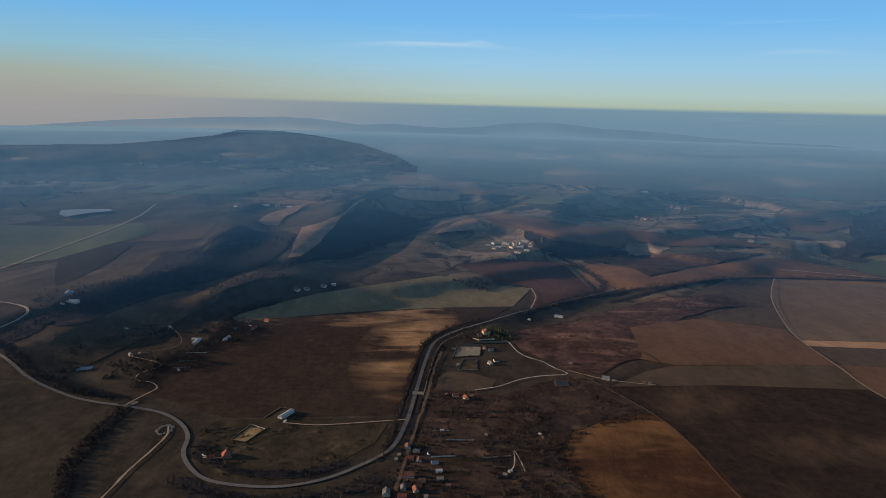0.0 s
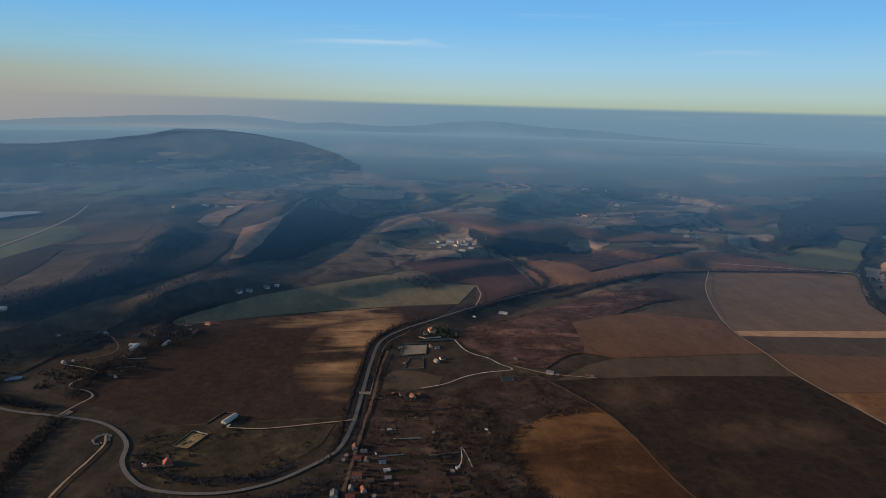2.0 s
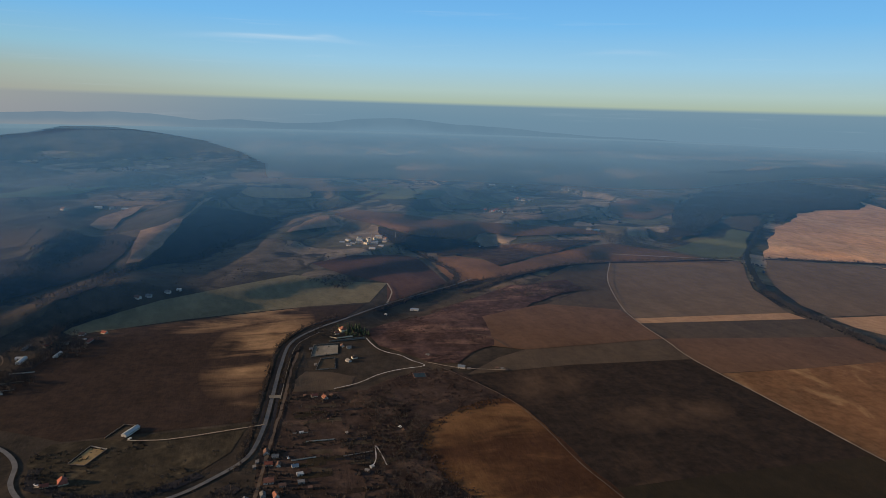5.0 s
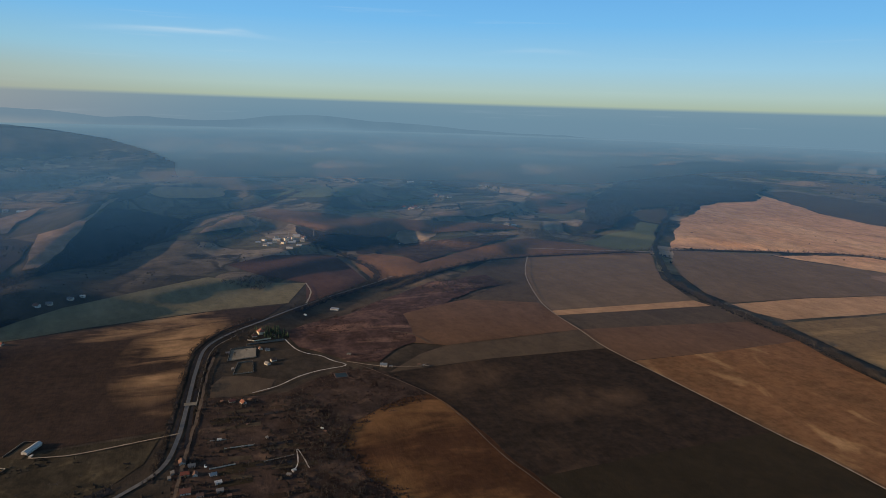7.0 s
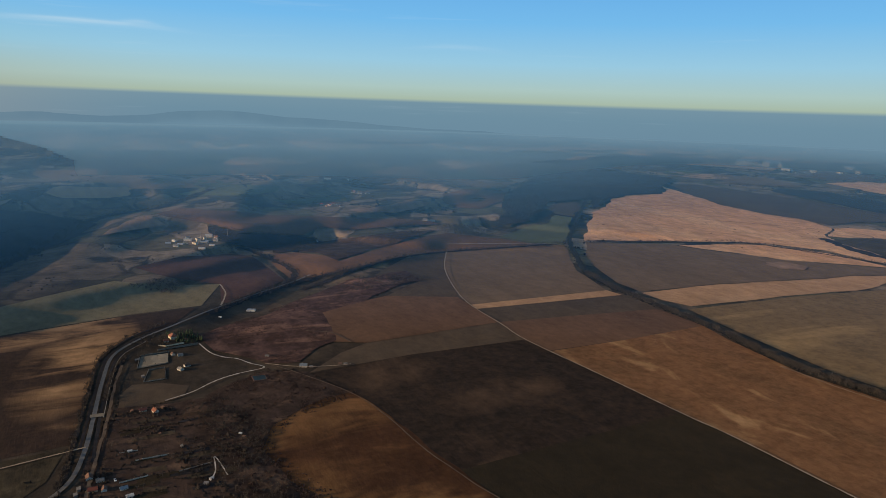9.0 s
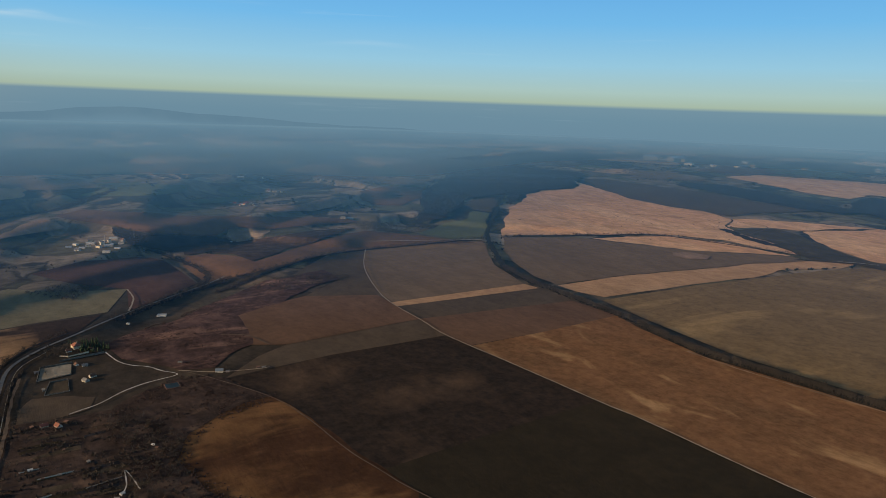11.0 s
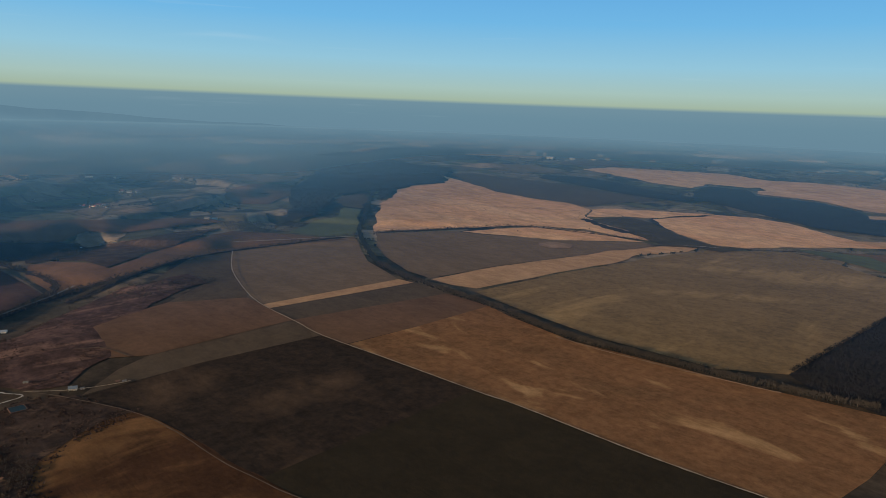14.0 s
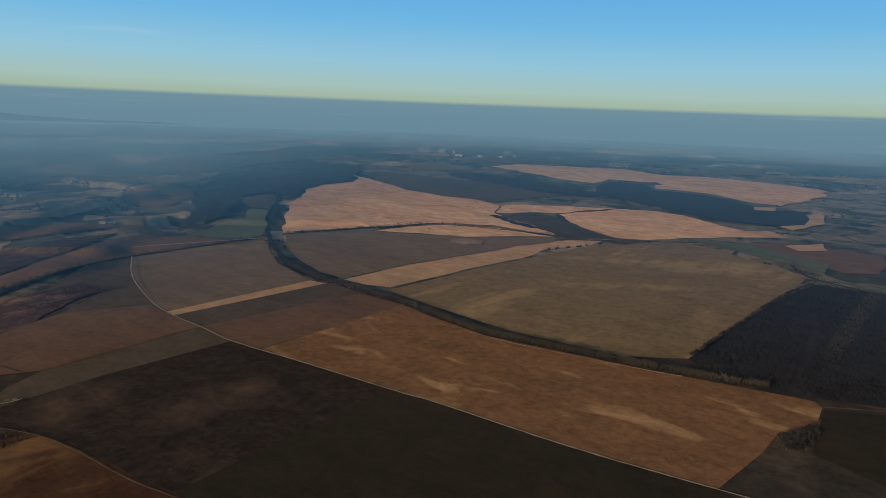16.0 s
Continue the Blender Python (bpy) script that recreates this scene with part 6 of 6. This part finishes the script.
KINDS = {
    "red_big": lambda: gable_house(10, 13, 2.8, 5.6, M_CREAM, M_TILE, "large house with a steep red tiled hip roof", hip=4.5),
    "red": lambda: gable_house(7.5, 11, 2.7, 3.0, M_CREAM, M_TILE, "house with red clay tiles"),
    "orange": lambda: gable_house(7, 10, 2.8, 3.2, M_PLASTER, M_TILE_ORANGE, "white house with bright orange tiles"),
    "brown": lambda: gable_house(7.5, 10.5, 2.8, 2.8, M_PLASTER, M_TILE_BROWN, "white house with an old brown roof"),
    "grey": lambda: gable_house(7, 9.5, 2.7, 2.4, M_PLASTER, M_SLATE, "small white house with a grey sheet roof"),
    "blue": lambda: gable_house(9, 12, 3.0, 2.6, M_PLASTER, M_BLUE, "white house with a blue-grey metal roof"),
    "villa": lambda: gable_house(12, 15, 5.6, 4.2, M_CREAM, M_TILE_ORANGE, "two-storey cream villa with orange tiles", "villa", 3, True, 0.6, 5.0, 2),
    "barn": lambda: gable_house(8, 28, 3.6, 2.0, M_PLASTER, M_SHEET, "long white barn with a pale metal roof", "barn", 5, False),
    "cowshed": lambda: gable_house(9, 34, 3.2, 2.4, M_GREYWALL, M_SLATE, "long grey cowshed with a sheet roof", "cowshed", 6, False),
    "redshed": lambda: gable_house(8, 22, 3.0, 2.6, M_GREYWALL, M_TILE, "long farm building with red tiles", "barn", 4, False),
    "hall": lambda: gable_house(18, 34, 8.0, 2.2, M_PLASTER, M_SHEET, "white works hall with a pale metal roof", "works_hall", 6, False, 0.4, 0, 2),
    "block": lambda: gable_house(12, 22, 9.5, 1.2, M_CREAM, M_SLATE, "tall pale works building", "works_building", 5, False, 0.3, 0, 3),
    "shed": lambda: shed(3.5, 5.5, 2.6, M_GREYWALL, M_SLATE, "small grey garden shed"),
    "woodshed": lambda: shed(3.0, 4.0, 2.4, M_DOOR, M_TILE_BROWN, "small dark wooden shed"),
    "hut": lambda: shed(3.5, 6.0, 2.6, M_PLASTER, M_SHEET, "small white hut with a metal roof", "hut"),
    "shop": lambda: shed(9, 18, 4.0, M_PLASTER, M_SHEET, "flat white roadside building", "building"),
}
BUILDINGS = [
    ("red_big", -185, 547, 20, 1.0, "large house with a steep red tiled hip roof"), ("red", -197, 543, 105, 0.8, "low house with red tiles beside a driveway"),
    ("barn", -152, 631, -25, 1.0, "long white barn with a bright metal roof"), ("hut", -150, 618, -25, 0.8, "small white hut beside the barn"),
    ("villa", 63, 908, 15, 1.0, "two-storey cream villa with orange tiles"), ("orange", 54, 897, 100, 0.9, "white annexe with orange tiles beside the villa"), ("brown", 78, 893, 60, 0.8, "white house with a brown roof near the conifers"),
    ("grey", 62, 790, 30, 1.0, ""), ("brown", 70, 800, 110, 0.9, ""), ("grey", 66, 838, 95, 0.9, ""), ("brown", 58, 845, 10, 0.8, ""), ("shed", 22, 782, 5, 1.2, ""), ("shed", 18, 838, 95, 1.2, ""),
    ("orange", 29, 684, 25, 0.95, "white house with bright orange tiles at the lane's end"), ("red", 18, 690, 100, 0.85, ""), ("woodshed", 36, 690, 40, 1.2, ""), ("woodshed", 8, 692, 10, 1.2, ""),
    ("blue", 195, 751, 70, 1.0, "lone white house with a blue-grey metal roof"), ("shed", 203, 746, 70, 1.0, ""), ("woodshed", 237, 741, 80, 1.4, ""), ("shed", 243, 739, 80, 1.1, ""), ("shed", 162, 798, 60, 1.2, ""),
    ("shop", 179, 996, 60, 1.0, "flat white building beside the scrubland"), ("hut", 132, 978, 40, 1.0, ""),
    ("brown", -27, 572, 5, 1.0, ""), ("grey", -19, 564, 92, 0.9, ""), ("red", -24, 551, 88, 0.9, ""), ("brown", -16, 549, 0, 0.8, ""), ("orange", -23, 522, 90, 1.15, "house with a broad orange tiled roof"),
    ("grey", -27, 503, 5, 0.9, ""), ("orange", -17, 500, 20, 0.9, "white gabled house with orange tiles"), ("red", -27, 490, 90, 0.95, ""), ("grey", -40, 494, 5, 1.2, ""), ("shed", -34, 556, 5, 1.2, ""), ("shed", -36, 548, 5, 1.1, ""),
    ("blue", -2, 545, 100, 0.7, "small house with a blue roof"), ("hut", 2, 530, 100, 1.3, ""), ("shed", 3, 517, 95, 1.4, ""), ("brown", -12, 515, 90, 0.8, ""), ("woodshed", 10, 508, 95, 1.2, ""), ("shed", -8, 490, 0, 1.2, ""), ("grey", 4, 480, 90, 0.9, ""),
    ("hut", 63, 534, 120, 0.9, ""), ("shed", 58, 528, 60, 1.0, ""), ("hut", 98, 605, 30, 0.8, ""), ("woodshed", 100, 598, 30, 0.9, ""), ("shed", 46, 600, 10, 0.9, ""), ("woodshed", 30, 632, 0, 0.9, ""), ("shed", 24, 588, 95, 0.8, ""), ("woodshed", 12, 588, 95, 0.8, ""), ("hut", 4, 607, 92, 0.9, ""),
    ("barn", -316, 838, -4, 1.0, "long pale barn of a farmstead"), ("hut", -322, 846, 85, 1.6, ""), ("barn", -282, 854, -6, 0.85, "pale farm building beside bare trees"), ("redshed", -304, 892, -32, 0.9, "long farm building with red tiles"), ("redshed", -260, 902, -12, 0.9, ""), ("red", -250, 935, 60, 1.0, ""), ("brown", -276, 931, 80, 1.1, ""), ("hut", -268, 912, 60, 1.0, ""), ("grey", -285, 896, 95, 0.8, ""),
    ("cowshed", -328, 886, -5, 0.7, "long grey cowshed with a sheet roof"), ("brown", -375, 897, 30, 1.0, "white smallholding beside a dirt path"), ("shed", -368, 890, 20, 1.1, ""), ("grey", -378, 786, 40, 0.9, ""), ("shed", -370, 792, 40, 1.0, ""), ("brown", -430, 885, 60, 0.8, ""), ("grey", -302, 741, 30, 0.7, ""),
    ("shop", -566, 1003, 75, 1.0, "flat white building on the slope"), ("grey", -575, 990, 70, 0.9, ""), ("blue", -595, 1045, 20, 1.2, "building with a blue roof on the slope"), ("brown", -245, 1110, 60, 0.9, ""), ("grey", -230, 1118, 80, 0.9, ""), ("hut", -190, 1152, 80, 1.2, ""), ("grey", -205, 1140, 70, 0.9, ""),
    ("hall", 148, 1580, 70, 0.50, ""), ("hall", 178, 1540, 75, 0.48, ""), ("block", 168, 1572, 10, 0.64, "tall pale works building"), ("block", 140, 1550, 80, 0.48, ""), ("hall", 198, 1622, 70, 0.48, ""), ("block", 185, 1590, 5, 0.50, ""), ("hall", 166, 1480, 70, 0.40, ""), ("shop", 128, 1540, 70, 0.64, ""), ("shop", 222, 1640, 75, 0.72, ""), ("block", 150, 1610, 90, 0.44, ""), ("shop", 105, 1560, 80, 0.64, ""), ("block", 158, 1535, 40, 0.48, ""), ("hall", 120, 1580, 30, 0.36, ""), ("shop", 190, 1510, 60, 0.64, ""), ("grey", 118, 1520, 60, 1.1, ""), ("grey", 205, 1560, 60, 1.1, ""), ("brown", 212, 1590, 20, 1.1, ""), ("shop", 186, 1560, 10, 0.56, ""), ("block", 174, 1600, 60, 0.40, ""),
    ("brown", 473, 1482, 40, 0.9, ""), ("orange", 500, 1490, 70, 0.9, "house with orange tiles in the shallow valley"), ("red", 520, 1486, 50, 0.9, ""), ("grey", 485, 1500, 80, 0.8, ""), ("brown", 540, 1492, 20, 0.8, ""), ("grey", 458, 1496, 20, 0.8, ""), ("grey", 782, 1695, 40, 1.5, ""), ("shop", 800, 1690, 60, 0.9, ""), ("hut", 410, 1478, 40, 1.6, ""),
    ("hall", 826, 2800, 80, 0.8, ""), ("shop", 900, 2770, 80, 1.2, ""), ("grey", 806, 2325, 60, 1.6, ""), ("brown", 790, 2345, 30, 1.6, ""), ("grey", 830, 2310, 80, 1.6, ""), ("shop", 1103, 2678, 70, 1.0, ""), ("grey", 1125, 2660, 60, 1.6, ""),
    ("shop", 1620, 712, 70, 1.0, "ruined white farm building"), ("shed", 1600, 742, 60, 1.6, ""), ("shop", 1290, 958, 50, 0.5, "derelict pale farm building among rubble"), ("shed", 1308, 948, 40, 1.0, ""), ("shed", 1318, 962, 100, 1.0, ""), ("hut", 1280, 975, 20, 0.9, ""),
    ("brown", -640, 2080, 40, 1.6, ""), ("hall", -560, 2120, 80, 0.6, ""), ("grey", -520, 2105, 80, 1.5, ""), ("shop", -480, 2090, 85, 1.2, ""),
]
for key, x, y, turn, size, label in BUILDINGS:
    put(key, x, y, turn, size, label, "buildings of the works" if key in ("hall", "block") and y < 1700 else "scattered buildings")
# the hamlet
for i in range(34):
    q = RNG.random()
    x, y = 500 + 150 * q + RNG.normal(0, 14), 2205 - 170 * q + RNG.normal(0, 28)
    put(("grey", "brown", "hut", "red", "grey", "brown")[i % 6], x, y, RNG.uniform(0, 180), RNG.uniform(0.65, 0.95), "", "houses of the hamlet")
# the far town: bright halls and blocks on the plain
for i, (x, y, size) in enumerate([(4083, 3450, 3.2), (4110, 3400, 2.6), (4140, 3340, 2.8), (4163, 3289, 3.4), (4190, 3230, 2.2), (4060, 3480, 2.0), (4000, 2849, 1.6), (4040, 2700, 1.6), (4120, 2600, 1.6),
                                  (3920, 2980, 1.6), (4400, 2450, 1.8), (4700, 2300, 2.0), (5000, 2250, 2.4), (5600, 2050, 2.4), (5800, 1950, 2.8), (5950, 1850, 2.4), (5202, 1283, 2.4), (5240, 1250, 1.8), (4600, 3000, 2.0), (4300, 2750, 1.6)]):
    put(("hall", "block", "shop")[i % 3], x, y, 40 + 17 * i, size, "", "buildings of the far town")

for i in range(44):
    q = RNG.random()
    x, y = ((3700 + 900 * q, 2900 - 500 * q), (4900 + 900 * q, 2300 - 500 * q), (5000 + 500 * q, 1500 - 300 * q))[i % 3]
    put(("hut", "grey", "shop")[i % 3 if i % 4 else 0], x + RNG.normal(0, 60), y + RNG.normal(0, 90), RNG.uniform(0, 180), RNG.uniform(1.4, 2.4), "", "buildings of the far town")

# walls and fences of the yards and gardens
for x0, y0, x1, y1, h, mat, label in [
    (17, 811, 22, 852, 1.6, M_CONCRETE, "concrete wall of a pale yard"), (22, 852, 54, 854, 1.6, M_CONCRETE, "concrete wall of a pale yard"), (51, 818, 17, 811, 1.2, M_CONCRETE, "low concrete wall of a pale yard"),
    (22, 767, 29, 802, 1.4, M_CONCRETE, "concrete wall of a small court"), (29, 802, 46, 803, 1.4, M_CONCRETE, "concrete wall of a small court"), (45, 769, 22, 767, 0.8, M_PLASTER, "low white wall of a small court"), (46, 803, 45, 769, 0.8, M_PLASTER, "low white wall of a small court"),
    (8, 588, 34, 589, 1.3, M_PLASTER, "broken white garden wall"), (40, 556, 66, 561, 1.0, M_STONE, "stone garden wall"), (-4, 607, 10, 607, 0.9, M_PLASTER, "short white garden wall"), (-5, 555, 16, 558, 1.3, M_PLASTER, "white garden wall beside the houses"),
    (-314, 797, -290, 801, 1.4, M_PLASTER, "long low white wall on the farm"), (-313, 769, -291, 773, 1.4, M_CONCRETE, "long low concrete wall on the farm"), (-311, 747, -293, 751, 1.2, M_CONCRETE, "low concrete wall on the farm"), (-313, 898, -283, 904, 1.4, M_CONCRETE, "long wall behind the farm"),
    (-190, 578, -180, 608, 1.3, M_DOOR, "dark board fence of the sand yard"), (-180, 608, -165, 600, 1.3, M_PLASTER, "white fence of the sand yard"), (-165, 600, -176, 573, 0.9, M_DOOR, "dark board fence of the sand yard"), (-176, 573, -190, 578, 0.9, M_DOOR, "dark board fence of the sand yard"),
    (-172, 622, -161, 648, 1.4, M_DOOR, "dark board fence of the barn yard"), (-161, 648, -148, 645, 1.2, M_DOOR, "dark board fence of the barn yard"), (42, 866, 90, 872, 1.4, M_CONCRETE, "garden wall below the villa"), (44, 884, 52, 878, 1.2, M_CREAM, "cream terrace wall of the villa"), (52, 878, 74, 882, 1.2, M_CREAM, "cream terrace wall of the villa"),
]:
    wall_line(x0, y0, x1, y1, h, mat, label, "fence" if "fence" in label else "garden_wall")
drape("sand_yard", [(-189, 579), (-180, 606), (-166, 599.5), (-176.5, 574.5)], M_SAND, "fenced yard of yellow sand", 3, 12, "yard")
drape("barn_yard", [(-171, 622), (-160, 646), (-147, 643), (-157, 616)], M_MEADOW, "fenced yard beside the barn", 3, 12, "yard")
drape("yard", [(18, 812), (22.5, 851), (53.5, 853), (50.5, 819)], M_YARD, "walled yard of pale trodden ground", 3, 12, "yard")
drape("yard", [(23, 768), (29.5, 801), (45.5, 802), (44.5, 770)], M_MEADOW, "walled grass court", 3, 12, "yard")
drape("yard", [(-29, 700), (-29, 693), (-17, 692), (-17, 700)], M_YARD, "pale concrete forecourt beside the road", 6, 12, "yard")
drape("pond", [(-1092, 1919), (-1030, 1950), (-985, 1964), (-960, 1930), (-1000, 1880), (-1018, 1813), (-1060, 1840)], M_PALE_POND, "pale pond on the western plain", 4, 20, "pond", True)
drape("pond", [(-420, 742), (-404, 748), (-402, 738), (-416, 732)], M_POND, "small pond with painted sky blue beside bare trees", 3, 12, "pond", True)


def basin(x, y, turn, w, l):
    root = tagged(new("basin"), "square dark water basin with a concrete rim", "basin")
    rim = bmesh.new()
    t = 0.7
    for x0, x1, y0, y1 in ((-w / 2, w / 2, -l / 2, -l / 2 + t), (-w / 2, w / 2, l / 2 - t, l / 2), (-w / 2, -w / 2 + t, -l / 2 + t, l / 2 - t), (w / 2 - t, w / 2, -l / 2 + t, l / 2 - t)):
        block(x0, x1, y0, y1, -1.0, 0.6, rim)
    part("rim", rim, M_TILE_BROWN, root)
    part("water", block(-w / 2 + t, w / 2 - t, -l / 2 + t, l / 2 - t, -1.0, 0.45), M_WATER, root)
    root.matrix_basis = place(x, y, turn, 1.0, -0.9)


basin(140, 732, 0, 15, 15)


def bridge(x, y, turn):
    root = tagged(new("bridge"), "small pale concrete bridge over a ditch", "bridge")
    part("deck", block(-4.5, 4.5, -3, 3, -0.6, 0.55, None, 0.1), M_CONCRETE, root)
    for sx in (-1, 1):
        part("parapet", block(sx * 4.3 - 0.2, sx * 4.3 + 0.2, -3.4, 3.4, 0.55, 1.5, None, 0.06), M_CONCRETE, root)
    root.matrix_basis = place(x, y, turn)


bridge(-313, 648, 70)


def mast(x, y, h):
    root = tagged(new("chimney_stack"), "slender pale chimney of the works", "chimney")
    for name, z0, z1, r0, r1, mat in (("plinth", -1, 2, 1.4, 1.2, M_CONCRETE), ("shaft", 2, h, 0.8, 0.45, M_GREYWALL), ("rim", h, h + 0.5, 0.6, 0.6, M_CONCRETE)):
        bm = bmesh.new()
        bmesh.ops.create_cone(bm, cap_ends=True, segments=14, radius1=r0, radius2=r1, depth=z1 - z0)
        bmesh.ops.translate(bm, verts=bm.verts[:], vec=(0, 0, (z0 + z1) / 2))
        part(name, bm, mat, root)
    root.matrix_basis = place(x, y)


mast(172, 1548, 25)
mast(236, 1600, 20)


def car(x, y, turn, paint):
    root = tagged(new("car"), "small white car parked on a driveway", "car")
    part("body", block(-0.85, 0.85, -2.1, 2.1, 0.35, 0.95, None, 0.12), paint, root)
    cab = block(-0.75, 0.75, -1.2, 0.9, 0.95, 1.45, None, 0.18)
    part("cabin", cab, M_PANE, root)
    for sx in (-1, 1):
        for sy in (-1.3, 1.3):
            bm = bmesh.new()
            bmesh.ops.create_cone(bm, cap_ends=True, segments=12, radius1=0.33, radius2=0.33, depth=0.22)
            bmesh.ops.rotate(bm, verts=bm.verts[:], matrix=Matrix.Rotation(math.pi / 2, 3, "Y"))
            bmesh.ops.translate(bm, verts=bm.verts[:], vec=(sx * 0.78, sy, 0.33))
            part("wheel", bm, M_RUBBER, root)
    root.matrix_basis = place(x, y, turn, 1.0, -0.6)


car(-204, 546, 60, M_CAR)
car(-8, 560, 10, M_CAR)


def rock(rng):
    bm = bmesh.new()
    bmesh.ops.create_icosphere(bm, subdivisions=1, radius=1.0)
    for v in bm.verts:
        v.co *= rng.uniform(0.7, 1.2)
    bmesh.ops.triangulate(bm, faces=bm.faces[:])
    v, f = np.array([q.co[:] for q in bm.verts]), np.array([[q.index for q in fc.verts] for fc in bm.faces])
    bm.free()
    return v, f, np.zeros(len(f), int)


ROCKS = [rock(RNG) for _ in range(4)]
g = RNG.uniform(0, 2 * math.pi, 120)
ring = np.stack([-258 + np.cos(g) * RNG.normal(6.5, 0.9, 120), 594 + np.sin(g) * RNG.normal(9.0, 1.2, 120)], 1)
plant("stone_heap", "ring of pale heaped stones at the track's end", ROCKS, ring, sized(120, 0.4, 1.2), [M_STONE], "stones")
p = np.concatenate([in_area([(1270, 930), (1330, 930), (1335, 985), (1265, 990)], 90), in_area([(1585, 700), (1640, 690), (1620, 760), (1580, 760)], 60)])
plant("rubble", "pale rubble round derelict farm buildings", ROCKS, p, sized(len(p), 0.6, 2.0), [M_STONE], "rubble")
drape("yard", [(1262, 935), (1300, 918), (1338, 940), (1335, 985), (1290, 996), (1264, 975)], M_DRY_SUNLIT, "rough bare ground of a derelict farm", 3, 20, "yard")
drape("yard", [(1580, 700), (1640, 685), (1650, 730), (1590, 770)], M_MEADOW, "rough bare ground of a ruined farm", 3, 20, "yard")
